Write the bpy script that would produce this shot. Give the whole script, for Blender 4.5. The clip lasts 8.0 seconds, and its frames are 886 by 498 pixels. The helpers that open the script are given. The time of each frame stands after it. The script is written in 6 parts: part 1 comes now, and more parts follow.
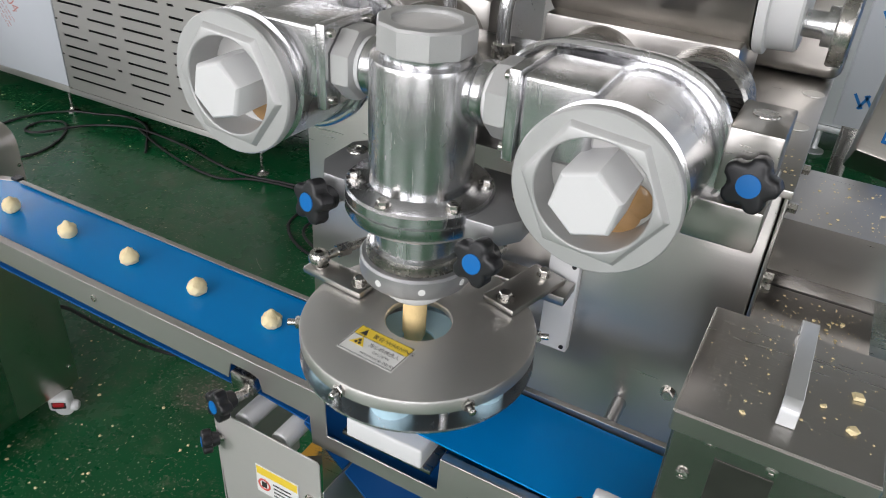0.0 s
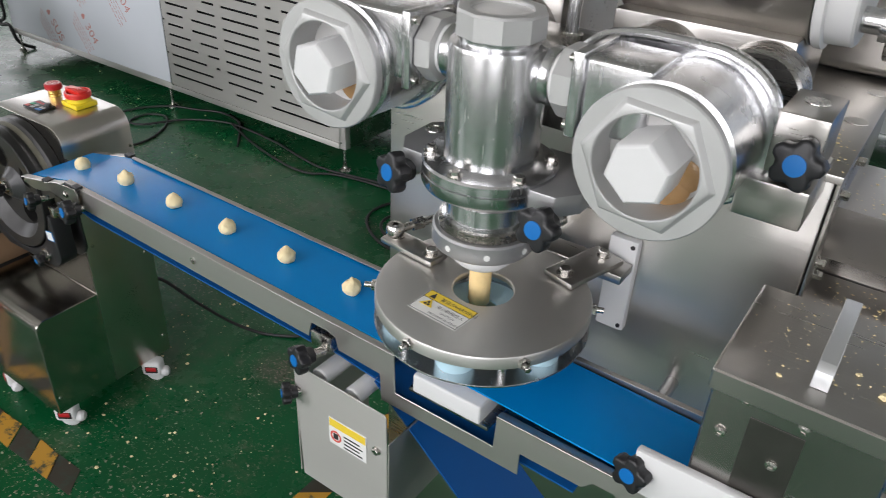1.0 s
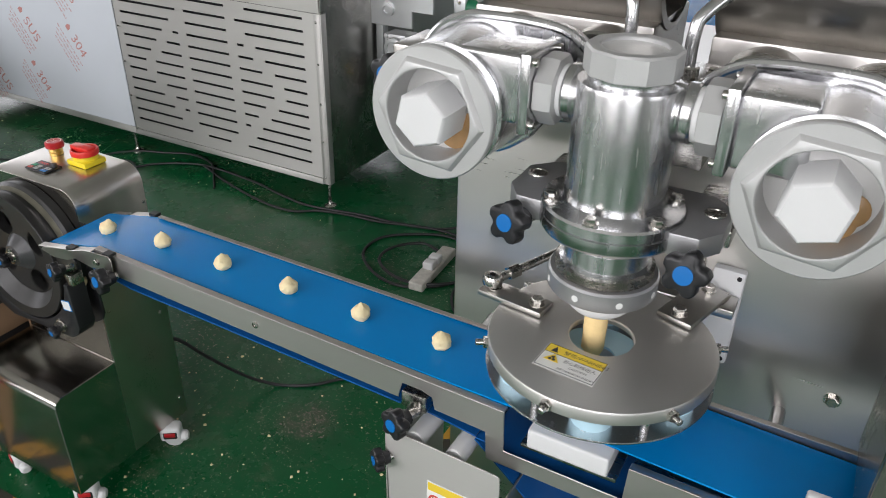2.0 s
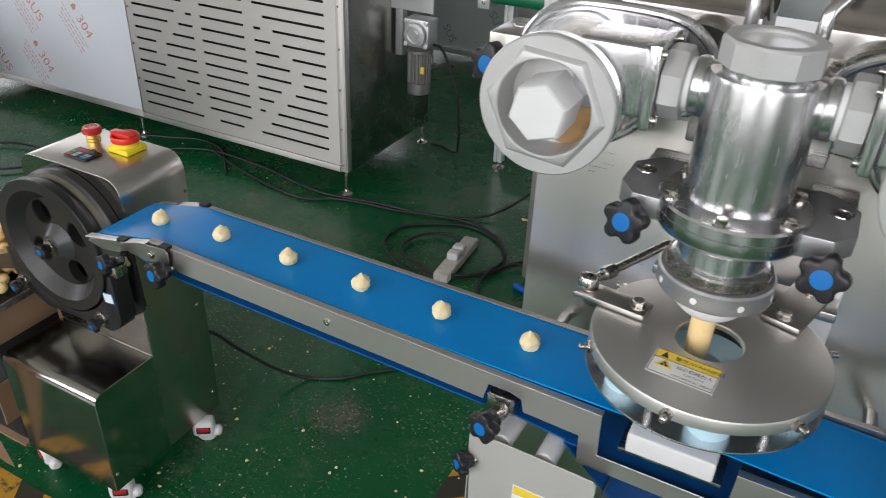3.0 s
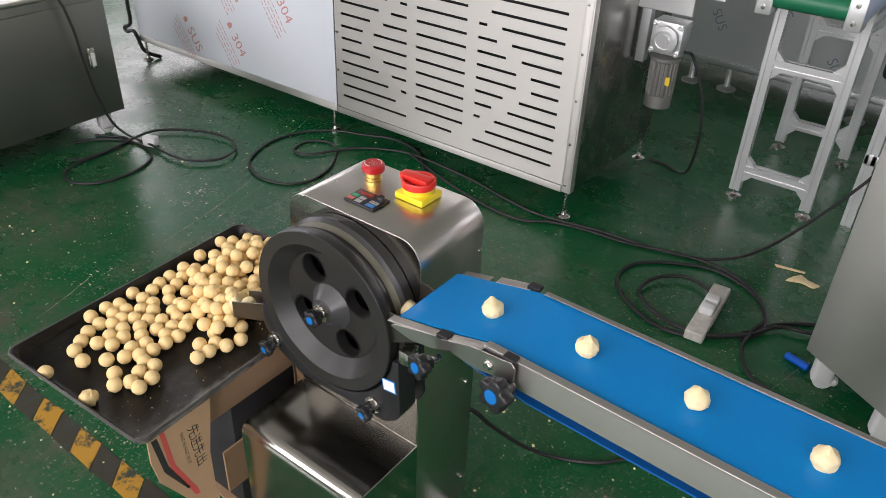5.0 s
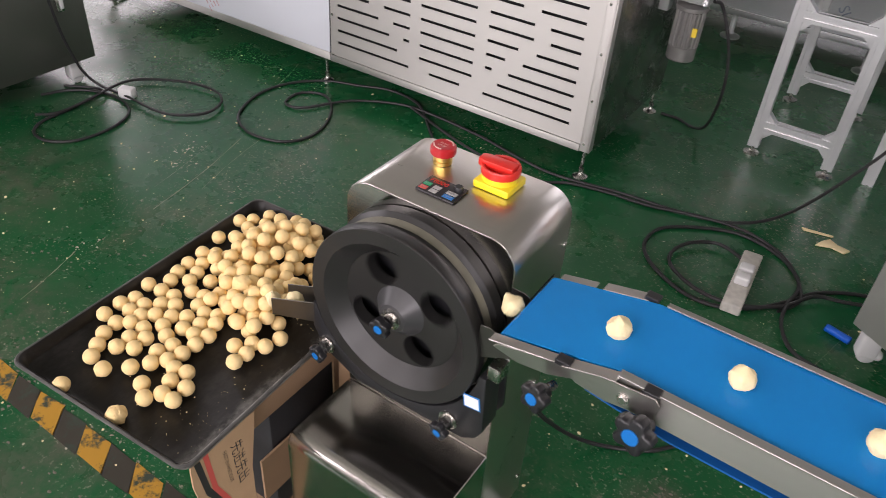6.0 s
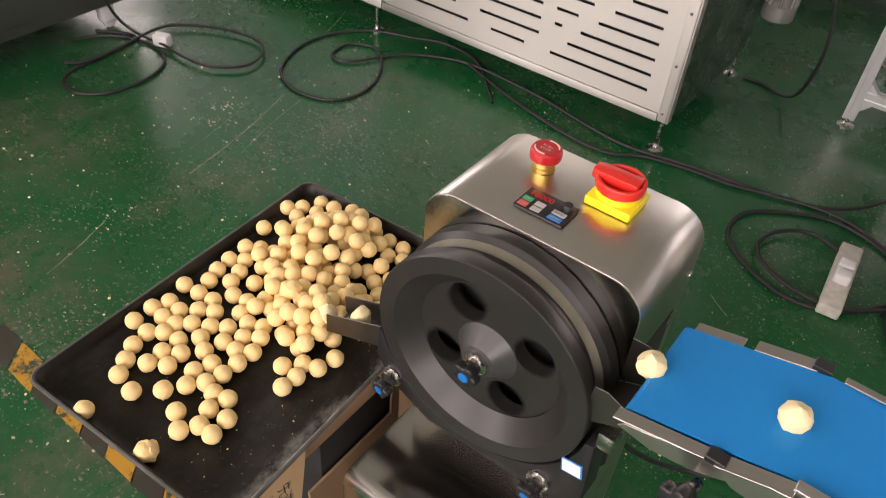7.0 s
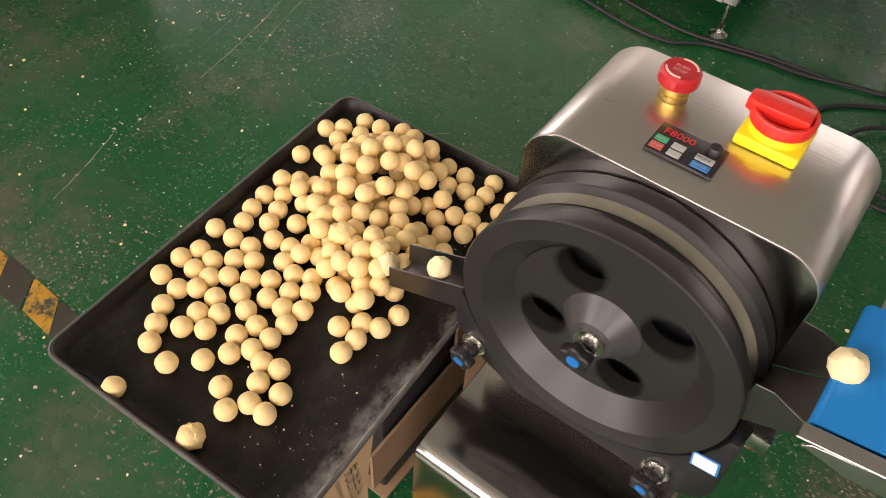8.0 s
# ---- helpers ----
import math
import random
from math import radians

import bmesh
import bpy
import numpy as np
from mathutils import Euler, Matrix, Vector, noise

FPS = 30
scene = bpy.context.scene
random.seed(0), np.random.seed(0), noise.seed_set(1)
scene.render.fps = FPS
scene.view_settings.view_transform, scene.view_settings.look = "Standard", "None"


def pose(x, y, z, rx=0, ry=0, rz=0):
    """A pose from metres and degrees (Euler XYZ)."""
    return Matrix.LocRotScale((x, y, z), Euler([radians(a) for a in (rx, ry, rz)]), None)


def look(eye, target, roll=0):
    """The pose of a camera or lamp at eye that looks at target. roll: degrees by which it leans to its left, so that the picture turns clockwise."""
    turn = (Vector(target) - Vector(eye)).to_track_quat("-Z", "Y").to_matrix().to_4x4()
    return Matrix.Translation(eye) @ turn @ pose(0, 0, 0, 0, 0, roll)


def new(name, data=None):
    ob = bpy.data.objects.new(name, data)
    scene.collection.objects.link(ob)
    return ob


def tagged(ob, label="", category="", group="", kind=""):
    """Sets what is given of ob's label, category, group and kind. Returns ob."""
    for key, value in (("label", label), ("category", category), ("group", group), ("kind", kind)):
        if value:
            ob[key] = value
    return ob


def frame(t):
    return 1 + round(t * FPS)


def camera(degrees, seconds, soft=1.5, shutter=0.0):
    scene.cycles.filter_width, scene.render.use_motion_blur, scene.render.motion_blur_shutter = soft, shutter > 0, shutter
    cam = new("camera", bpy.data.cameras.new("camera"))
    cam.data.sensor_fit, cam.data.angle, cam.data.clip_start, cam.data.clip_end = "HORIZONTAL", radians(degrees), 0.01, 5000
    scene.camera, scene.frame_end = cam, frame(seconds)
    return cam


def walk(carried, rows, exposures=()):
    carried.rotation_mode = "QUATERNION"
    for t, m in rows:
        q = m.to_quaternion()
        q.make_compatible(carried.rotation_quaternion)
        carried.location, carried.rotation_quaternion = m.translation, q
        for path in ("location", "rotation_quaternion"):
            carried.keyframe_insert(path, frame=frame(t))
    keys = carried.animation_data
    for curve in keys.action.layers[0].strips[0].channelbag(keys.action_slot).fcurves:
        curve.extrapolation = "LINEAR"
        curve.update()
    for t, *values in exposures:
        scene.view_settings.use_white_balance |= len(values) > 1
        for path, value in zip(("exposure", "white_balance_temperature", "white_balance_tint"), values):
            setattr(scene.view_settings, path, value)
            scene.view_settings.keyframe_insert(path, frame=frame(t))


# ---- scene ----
cam = camera(60.1, 8.0, soft=0.65, shutter=0.25)
PATH = [
    (0, (0.199, 0.171, 1.534), (-0.568, 1.68, 0.469), 3.7),
    (0.5, (0.268, 0.123, 1.53), (-0.621, 1.569, 0.472), 3.1),
    (1, (0.262, 0.087, 1.535), (-0.679, 1.506, 0.486), 2.9),
    (1.2, (0.233, 0.073, 1.541), (-0.752, 1.467, 0.498), 2.2),
    (2.3, (-0.047, 0.004, 1.533), (-0.805, 1.558, 0.529), 1.7),
    (2.5, (-0.082, -0.008, 1.53), (-0.827, 1.539, 0.505), 2.3),
    (3, (-0.14, -0.012, 1.524), (-0.909, 1.518, 0.492), 2.5),
    (3.5, (-0.271, 0.002, 1.516), (-1.179, 1.438, 0.461), 2.5),
    (4, (-0.451, 0.058, 1.511), (-1.484, 1.425, 0.479), 1.7),
    (4.2, (-0.497, 0.069, 1.508), (-1.568, 1.386, 0.45), 1.2),
    (5.3, (-0.831, 0.133, 1.463), (-1.74, 1.522, 0.348), 2.7),
    (5.5, (-0.888, 0.13, 1.468), (-1.746, 1.519, 0.313), 2.8),
    (6, (-1.011, 0.162, 1.442), (-1.84, 1.518, 0.227), 4.5),
    (6.5, (-1.135, 0.248, 1.418), (-2.054, 1.517, 0.175), 3.9),
    (7, (-1.216, 0.313, 1.386), (-2.046, 1.547, 0.049), 4.9),
    (7.5, (-1.341, 0.375, 1.33), (-2.052, 1.511, -0.155), 5.6),
    (8, (-1.409, 0.415, 1.303), (-2.108, 1.464, -0.25), 3.9),
]
walk(cam, [(t, look(eye, target, roll)) for t, eye, target, roll in PATH],
     exposures=[(0, -0.52, 6350, 14), (1, -0.54, 6350, 14), (3.0, -0.57, 6350, 14), (4.2, -0.26, 6600, 14), (5.5, -0.16, 6450, 21), (6.5, -0.07, 7050, 25), (8, 0.01, 7550, 25)])

# ---- light ----
world = bpy.data.worlds.new("world")
scene.world = world
world.use_nodes = True
wn = world.node_tree.nodes
sky = wn.new("ShaderNodeTexSky")
sky.sky_type, sky.sun_disc = "NISHITA", False
sky.sun_elevation, sky.sun_rotation = radians(40), radians(200)
world.node_tree.links.new(sky.outputs[0], wn["Background"].inputs[0])
wn["Background"].inputs[1].default_value = 0.1


def window_light(name, m, w, h, power, color):
    """Daylight entering through one window opening."""
    d = bpy.data.lights.new(name, "AREA")
    d.shape, d.size, d.size_y, d.energy, d.color = "RECTANGLE", w, h, power, color
    ob = new(name, d)
    ob.matrix_world = m
    return ob


# ---- materials ----
def nodes_of(name):
    m = bpy.data.materials.new(name)
    m.use_nodes = True
    t = m.node_tree
    return m, t, t.nodes["Principled BSDF"]


def material(name, color, rough=0.5, metal=0.0, vary=0.12, scale=20.0, bump=0.0, bump_scale=200.0, stretch=(1, 1, 1), rough_vary=0.1, spec=0.5, aniso=0.0):
    """Surface with coarse variation of colour and gloss, and a fine relief."""
    m, t, b = nodes_of(name)
    co = t.nodes.new("ShaderNodeTexCoord")
    mp = t.nodes.new("ShaderNodeMapping")
    mp.inputs["Scale"].default_value = stretch
    t.links.new(co.outputs["Object"], mp.inputs[0])
    n1 = t.nodes.new("ShaderNodeTexNoise")
    n1.inputs["Scale"].default_value, n1.inputs["Detail"].default_value = scale, 5
    t.links.new(mp.outputs[0], n1.inputs["Vector"])
    mix = t.nodes.new("ShaderNodeMix")
    mix.data_type = "RGBA"
    mix.inputs["A"].default_value = (*[c * (1 - vary) for c in color], 1)
    mix.inputs["B"].default_value = (*[min(1, c * (1 + vary)) for c in color], 1)
    t.links.new(n1.outputs[0], mix.inputs["Factor"])
    t.links.new(mix.outputs["Result"], b.inputs["Base Color"])
    b.inputs["Metallic"].default_value = metal
    b.inputs["Specular IOR Level"].default_value = spec
    if aniso:
        tn = t.nodes.new("ShaderNodeTangent")
        tn.direction_type, tn.axis = "RADIAL", "Z"
        t.links.new(tn.outputs[0], b.inputs["Tangent"])
        b.inputs["Anisotropic"].default_value, b.inputs["Anisotropic Rotation"].default_value = aniso, 0.25
    mr = t.nodes.new("ShaderNodeMapRange")
    mr.inputs["To Min"].default_value, mr.inputs["To Max"].default_value = max(0.02, rough - rough_vary), rough + rough_vary
    n2 = t.nodes.new("ShaderNodeTexNoise")
    n2.inputs["Scale"].default_value, n2.inputs["Detail"].default_value = bump_scale, 3
    t.links.new(mp.outputs[0], n2.inputs["Vector"])
    add = t.nodes.new("ShaderNodeMath")
    add.operation = "MULTIPLY_ADD"
    t.links.new(n2.outputs[0], add.inputs[0])
    add.inputs[1].default_value = 0.6
    t.links.new(n1.outputs[0], add.inputs[2])
    t.links.new(add.outputs[0], mr.inputs["Value"])
    mr.inputs["From Max"].default_value = 1.4
    t.links.new(mr.outputs[0], b.inputs["Roughness"])
    if bump:
        bu = t.nodes.new("ShaderNodeBump")
        bu.inputs["Strength"].default_value, bu.inputs["Distance"].default_value = bump, 0.002
        t.links.new(n2.outputs[0], bu.inputs["Height"])
        t.links.new(bu.outputs[0], b.inputs["Normal"])
    return m


STEEL = material("brushed steel", (0.48, 0.462, 0.438), 0.29, 1.0, 0.16, 7, 0.08, 260, (0.05, 1, 1), 0.09, aniso=0.4)
STEEL_V = material("brushed steel upright", (0.60, 0.59, 0.56), 0.48, 1.0, 0.12, 6, 0.08, 260, (0.05, 1, 1), 0.08, aniso=0.7)
STEEL_M = material("folded steel sheet", (0.60, 0.572, 0.535), 0.29, 1.0, 0.16, 6, 0.08, 260, (0.05, 1, 1), 0.08, aniso=0.35)
STEEL_DARK = material("dull steel", (0.40, 0.388, 0.37), 0.25, 1.0, 0.18, 8, 0.05, 200, (0.1, 1, 1), 0.09)
POLISHED = material("polished steel", (0.66, 0.66, 0.67), 0.25, 1.0, 0.14, 26, 0.02, 90, (1, 1, 0.22), 0.07)
BLASTED = material("blasted aluminium", (0.56, 0.56, 0.555), 0.52, 0.7, 0.06, 30, 0.25, 900, (1, 1, 1), 0.06)
ALU = material("aluminium profile", (0.72, 0.73, 0.74), 0.4, 0.8, 0.06, 10, 0.05, 200, (1, 1, 1), 0.06)
ZINC = material("screw steel", (0.55, 0.53, 0.5), 0.25, 1.0, 0.1, 60)
BRASS = material("brass", (0.75, 0.52, 0.16), 0.28, 1.0, 0.1, 60)
WHITE_PLASTIC = material("white plastic", (0.70, 0.70, 0.70), 0.42, 0.0, 0.03, 20, 0.1, 300)
CYAN_PLASTIC = material("pale blue plastic", (0.50, 0.72, 0.82), 0.45, 0.0, 0.03, 20)
BLACK_PLASTIC = material("black plastic", (0.014, 0.014, 0.016), 0.38, 0.0, 0.2, 40, 0.08, 500)
BLACK_RUBBER = material("black rubber", (0.02, 0.02, 0.022), 0.6, 0.0, 0.2, 40)
WHEEL_BLACK = material("black turned nylon", (0.020, 0.0195, 0.019), 0.36, 0.0, 0.25, 18, 0.06, 300, (1, 1, 1), 0.1)
BLUE_CAP = material("blue cap", (0.0, 0.14, 0.45), 0.4, 0.0, 0.05, 40)
RED = material("red plastic", (0.72, 0.03, 0.02), 0.32, 0.0, 0.05, 40)
DEEP_RED = material("deep red plastic", (0.45, 0.015, 0.02), 0.3, 0.0, 0.05, 40)
YELLOW = material("yellow plastic", (0.85, 0.66, 0.02), 0.38, 0.0, 0.05, 40)
LABEL_YELLOW = material("label yellow", (0.83, 0.60, 0.05), 0.45, 0.0, 0.05, 40)
LABEL_WHITE = material("label white", (0.78, 0.78, 0.76), 0.4, 0.0, 0.05, 40)
INK = material("ink", (0.03, 0.03, 0.03), 0.5)
INK_RED = material("red ink", (0.62, 0.10, 0.08), 0.5)
INK_BLUE = material("blue ink", (0.02, 0.20, 0.55), 0.5)
INK_GREEN = material("green ink", (0.02, 0.35, 0.16), 0.5)
ORANGE = material("orange paint", (0.55, 0.13, 0.03), 0.45, 0.0, 0.15, 20)
FILM = material("protective film", (0.62, 0.65, 0.70), 0.3, 0.0, 0.06, 3, 0.12, 12)
BELT = material("blue belt", (0.0, 0.215, 0.58), 0.24, 0.0, 0.08, 8, 0.03, 700, (1, 1, 1), 0.06, spec=0.16)
DOUGH = material("dough", (0.87, 0.645, 0.315), 0.66, 0.0, 0.13, 70, 0.45, 170, spec=0.25)
DOUGH_PALE = material("pale dough", (0.85, 0.71, 0.42), 0.6, 0.0, 0.12, 60, 0.5, 200, spec=0.3)
TRAY_BLACK = material("tray enamel", (0.022, 0.019, 0.017), 0.42, 0.2, 0.35, 14, 0.12, 220, (1, 1, 1), 0.12)
CARD = material("cardboard", (0.46, 0.30, 0.17), 0.8, 0.0, 0.15, 12, 0.2, 200)
# the same cardboard, darkened by colour for shaded faces
CARD_SHADED = material("shaded cardboard", (0.30, 0.19, 0.11), 0.85, 0.0, 0.15, 12, 0.2, 200)
CABLE = material("cable rubber", (0.016, 0.016, 0.017), 0.5, 0.0, 0.3, 30)
SATIN = material("satin steel plate", (0.68, 0.665, 0.64), 0.46, 1.0, 0.07, 9, 0.06, 300, (1, 1, 1), 0.06)
FROSTED = material("frosted acrylic", (0.62, 0.61, 0.60), 0.22, 0.0, 0.08, 25, 0.05, 200)
OILY = material("oily dough smear", (0.42, 0.25, 0.11), 0.22, 0.0, 0.35, 60, 0.2, 200)
GREY_ALU = material("grey aluminium", (0.43, 0.43, 0.435), 0.42, 0.8, 0.1, 25, 0.1, 300)
BRIGHT = material("bright brushed sheet", (0.62, 0.605, 0.58), 0.5, 1.0, 0.08, 5, 0.08, 240, (0.05, 1, 1), 0.07, aniso=0.7)
BODY = material("satin cabinet sheet", (0.56, 0.545, 0.52), 0.28, 1.0, 0.14, 5, 0.07, 240, (0.05, 1, 1), 0.08, aniso=0.35)
FRAME = material("brushed frame sheet", (0.56, 0.54, 0.515), 0.37, 1.0, 0.14, 6, 0.08, 260, (0.05, 1, 1), 0.09, aniso=0.5)
FOLDED = material("polished folded sheet", (0.50, 0.48, 0.45), 0.14, 1.0, 0.15, 6, 0.04, 240, (0.05, 1, 1), 0.06)
# darker belt blue: the shade below the frame is in the colour
BELT_SHADED = material("shaded blue belt", (0.0, 0.085, 0.31), 0.5, 0.0, 0.1, 20)
CHUTE = material("oiled dark steel", (0.16, 0.15, 0.14), 0.4, 1.0, 0.25, 20, 0.1, 200)
DARK = material("painted inside shade", (0.015, 0.016, 0.018), 0.7)
GREY_PAINT = material("grey sheet", (0.17, 0.175, 0.155), 0.36, 0.75, 0.1, 3, 0.05, 120)
WALL = material("wall paint", (0.36, 0.355, 0.33), 0.8, 0.0, 0.08, 2, 0.1, 60)
GREEN_BELT = material("green belt", (0.01, 0.16, 0.075), 0.4, 0.0, 0.1, 10)
MOTOR = material("cast motor", (0.30, 0.295, 0.285), 0.45, 0.7, 0.15, 25, 0.15, 200)
BLUE_HOSE = material("blue hose", (0.0, 0.10, 0.55), 0.3)


def floor_material():
    """Green floor paint, worn, with pale scuffs, stains and dust."""
    m, t, b = nodes_of("green floor paint")
    co = t.nodes.new("ShaderNodeTexCoord")

    def noisy(scale, detail, lo, hi, rough=0.6):
        n = t.nodes.new("ShaderNodeTexNoise")
        n.inputs["Scale"].default_value, n.inputs["Detail"].default_value, n.inputs["Roughness"].default_value = scale, detail, rough
        t.links.new(co.outputs["Object"], n.inputs["Vector"])
        r = t.nodes.new("ShaderNodeMapRange")
        r.inputs["From Min"].default_value, r.inputs["From Max"].default_value = lo, hi
        t.links.new(n.outputs[0], r.inputs["Value"])
        return r.outputs[0]

    def blend(fac, a, color):
        x = t.nodes.new("ShaderNodeMix")
        x.data_type = "RGBA"
        t.links.new(fac, x.inputs["Factor"])
        t.links.new(a, x.inputs["A"])
        x.inputs["B"].default_value = (*color, 1)
        return x.outputs["Result"]

    def times(a, k):
        x = t.nodes.new("ShaderNodeMath")
        x.operation = "MULTIPLY"
        t.links.new(a, x.inputs[0])
        if isinstance(k, float):
            x.inputs[1].default_value = k
        else:
            t.links.new(k, x.inputs[1])
        return x.outputs[0]

    b.inputs["Specular IOR Level"].default_value = 0.36
    def near(x, y, radius):
        """A round area that fades out, broken up by noise."""
        d = t.nodes.new("ShaderNodeVectorMath")
        d.operation = "DISTANCE"
        t.links.new(co.outputs["Object"], d.inputs[0])
        d.inputs[1].default_value = (x, y, 0)
        q = t.nodes.new("ShaderNodeMapRange")
        q.inputs["From Min"].default_value, q.inputs["From Max"].default_value = radius, radius * 0.35
        t.links.new(d.outputs["Value"], q.inputs["Value"])
        return q.outputs[0]

    base = t.nodes.new("ShaderNodeRGB")
    base.outputs[0].default_value = (0.0012, 0.072, 0.021, 1)
    c = blend(times(noisy(1.7, 6, 0.35, 0.7), 0.8), base.outputs[0], (0.004, 0.110, 0.034))
    c = blend(times(noisy(0.9, 5, 0.5, 0.72), 0.4), c, (0.010, 0.045, 0.022))
    c = blend(times(noisy(3.1, 12, 0.52, 0.66, 0.78), 0.42), c, (0.12, 0.125, 0.085))
    c = blend(times(noisy(11, 10, 0.56, 0.68, 0.8), 0.45), c, (0.16, 0.155, 0.115))
    # trodden bare patches; the broad one at x -4.6 paints a floor reflection
    for px, py, pr, deep in ((-2.80, 0.72, 0.34, 0.8), (-3.30, 1.15, 0.42, 0.5), (-2.22, 0.56, 0.22, 0.55), (-4.6, 2.0, 1.1, 0.75), (-1.10, 1.30, 0.10, 0.9), (-2.25, 0.66, 0.06, 0.9)):
        c = blend(times(times(near(px, py, pr), noisy(9, 12, 0.40, 0.60, 0.78)), deep), c, (0.105, 0.098, 0.075))
    c = blend(times(noisy(95, 6, 0.585, 0.635), noisy(2.4, 8, 0.43, 0.60)), c, (0.26, 0.25, 0.19))
    c = blend(times(times(noisy(170, 2, 0.655, 0.685), 0.9), noisy(5, 6, 0.52, 0.62)), c, (0.36, 0.35, 0.27))
    c = blend(times(noisy(60, 1, 0.74, 0.76), 0.9), c, (0.40, 0.38, 0.28))
    c = blend(times(noisy(26, 6, 0.66, 0.72, 0.75), 0.5), c, (0.10, 0.09, 0.065))
    t.links.new(c, b.inputs["Base Color"])
    r = t.nodes.new("ShaderNodeMapRange")
    r.inputs["To Min"].default_value, r.inputs["To Max"].default_value = 0.16, 0.42
    t.links.new(noisy(4.0, 7, 0.3, 0.75), r.inputs["Value"])
    t.links.new(r.outputs[0], b.inputs["Roughness"])
    bu = t.nodes.new("ShaderNodeBump")
    bu.inputs["Strength"].default_value, bu.inputs["Distance"].default_value = 0.12, 0.004
    t.links.new(noisy(9, 6, 0, 1), bu.inputs["Height"])
    t.links.new(bu.outputs[0], b.inputs["Normal"])
    return m


FLOOR = floor_material()


# ---- building blocks ----
def merge(bm, other):
    me = bpy.data.meshes.new("piece")
    other.to_mesh(me)
    bm.from_mesh(me)
    bpy.data.meshes.remove(me)
    other.free()
    return bm


def box(bm, x0, x1, y0, y1, z0, z1, bevel=0.0, seg=2, m=None):
    o = bmesh.new()
    bmesh.ops.create_cube(o, size=1)
    for v in o.verts:
        v.co = ((x0 + x1) / 2 + v.co.x * (x1 - x0), (y0 + y1) / 2 + v.co.y * (y1 - y0), (z0 + z1) / 2 + v.co.z * (z1 - z0))
    if bevel:
        bmesh.ops.bevel(o, geom=o.edges[:], offset=bevel, segments=seg, affect="EDGES", profile=0.5)
    if m:
        o.transform(m)
    return merge(bm, o)


def lathe(bm, origin, axis, profile, seg=32, turn=0.0):
    """Turns (radius, height) steps about an axis; radius 0 closes an end."""
    o = bmesh.new()
    q = Vector((0, 0, 1)).rotation_difference(Vector(axis)).to_matrix().to_4x4()
    m = Matrix.Translation(origin) @ q
    rings = []
    for r, h in profile:
        if r <= 1e-6:
            rings.append([o.verts.new(m @ Vector((0, 0, h)))])
        else:
            rings.append([o.verts.new(m @ Vector((r * math.cos(turn + 2 * math.pi * i / seg), r * math.sin(turn + 2 * math.pi * i / seg), h))) for i in range(seg)])
    for a, b in zip(rings, rings[1:]):
        for i in range(seg):
            j = (i + 1) % seg
            if len(a) == 1 and len(b) == 1:
                continue
            if len(a) == 1:
                o.faces.new((a[0], b[j], b[i]))
            elif len(b) == 1:
                o.faces.new((a[i], a[j], b[0]))
            else:
                o.faces.new((a[i], a[j], b[j], b[i]))
    bmesh.ops.recalc_face_normals(o, faces=o.faces[:])
    return merge(bm, o)


def rod(bm, p, q, r, seg=16, bevel=0.0):
    d = Vector(q) - Vector(p)
    h, k = d.length, min(bevel, r * 0.6)
    prof = [(0, 0), (r - k, 0), (r, k), (r, h - k), (r - k, h), (0, h)] if k else [(0, 0), (r, 0), (r, h), (0, h)]
    return lathe(bm, p, d, prof, seg)


def prism(bm, pts, m, depth, bevel=0.0, seg=2):
    """An outline in the plane of m, drawn out by depth along its z."""
    o = bmesh.new()
    a = [o.verts.new((x, y, 0)) for x, y in pts]
    b = [o.verts.new((x, y, depth)) for x, y in pts]
    o.faces.new(a[::-1])
    o.faces.new(b)
    for i in range(len(pts)):
        j = (i + 1) % len(pts)
        o.faces.new((a[i], a[j], b[j], b[i]))
    bmesh.ops.recalc_face_normals(o, faces=o.faces[:])
    if bevel:
        es = [e for e in o.edges if e.calc_face_angle(0) > 0.5]
        bmesh.ops.bevel(o, geom=es, offset=bevel, segments=seg, affect="EDGES", profile=0.5)
    o.transform(m)
    return merge(bm, o)


def spline(pts, n=8):
    """A smooth line through the points."""
    p = [Vector(a) for a in pts]
    p = [p[0] * 2 - p[1]] + p + [p[-1] * 2 - p[-2]]
    out = []
    for i in range(1, len(p) - 2):
        a, b, c, d = p[i - 1:i + 3]
        for k in range(n):
            u = k / n
            out.append(0.5 * (2 * b + (c - a) * u + (2 * a - 5 * b + 4 * c - d) * u * u + (3 * b - a - 3 * c + d) * u ** 3))
    return out + [p[-2]]


def hose(bm, pts, r, seg=8):
    """A round tube along a line of points."""
    o = bmesh.new()
    rings, side = [], Vector((0, 0, 1))
    for i, p in enumerate(pts):
        t = (pts[min(i + 1, len(pts) - 1)] - pts[max(i - 1, 0)]).normalized()
        side = side - t * side.dot(t)
        if side.length < 1e-3:
            side = t.orthogonal()
        side.normalize()
        u = t.cross(side)
        rings.append([o.verts.new(p + r * (math.cos(2 * math.pi * k / seg) * side + math.sin(2 * math.pi * k / seg) * u)) for k in range(seg)])
    for a, b in zip(rings, rings[1:]):
        for k in range(seg):
            o.faces.new((a[k], a[(k + 1) % seg], b[(k + 1) % seg], b[k]))
    o.faces.new(rings[0][::-1])
    o.faces.new(rings[-1])
    bmesh.ops.recalc_face_normals(o, faces=o.faces[:])
    return merge(bm, o)


def ngon(n, r, turn=0.0, cx=0.0, cy=0.0):
    return [(cx + r * math.cos(turn + 2 * math.pi * i / n), cy + r * math.sin(turn + 2 * math.pi * i / n)) for i in range(n)]


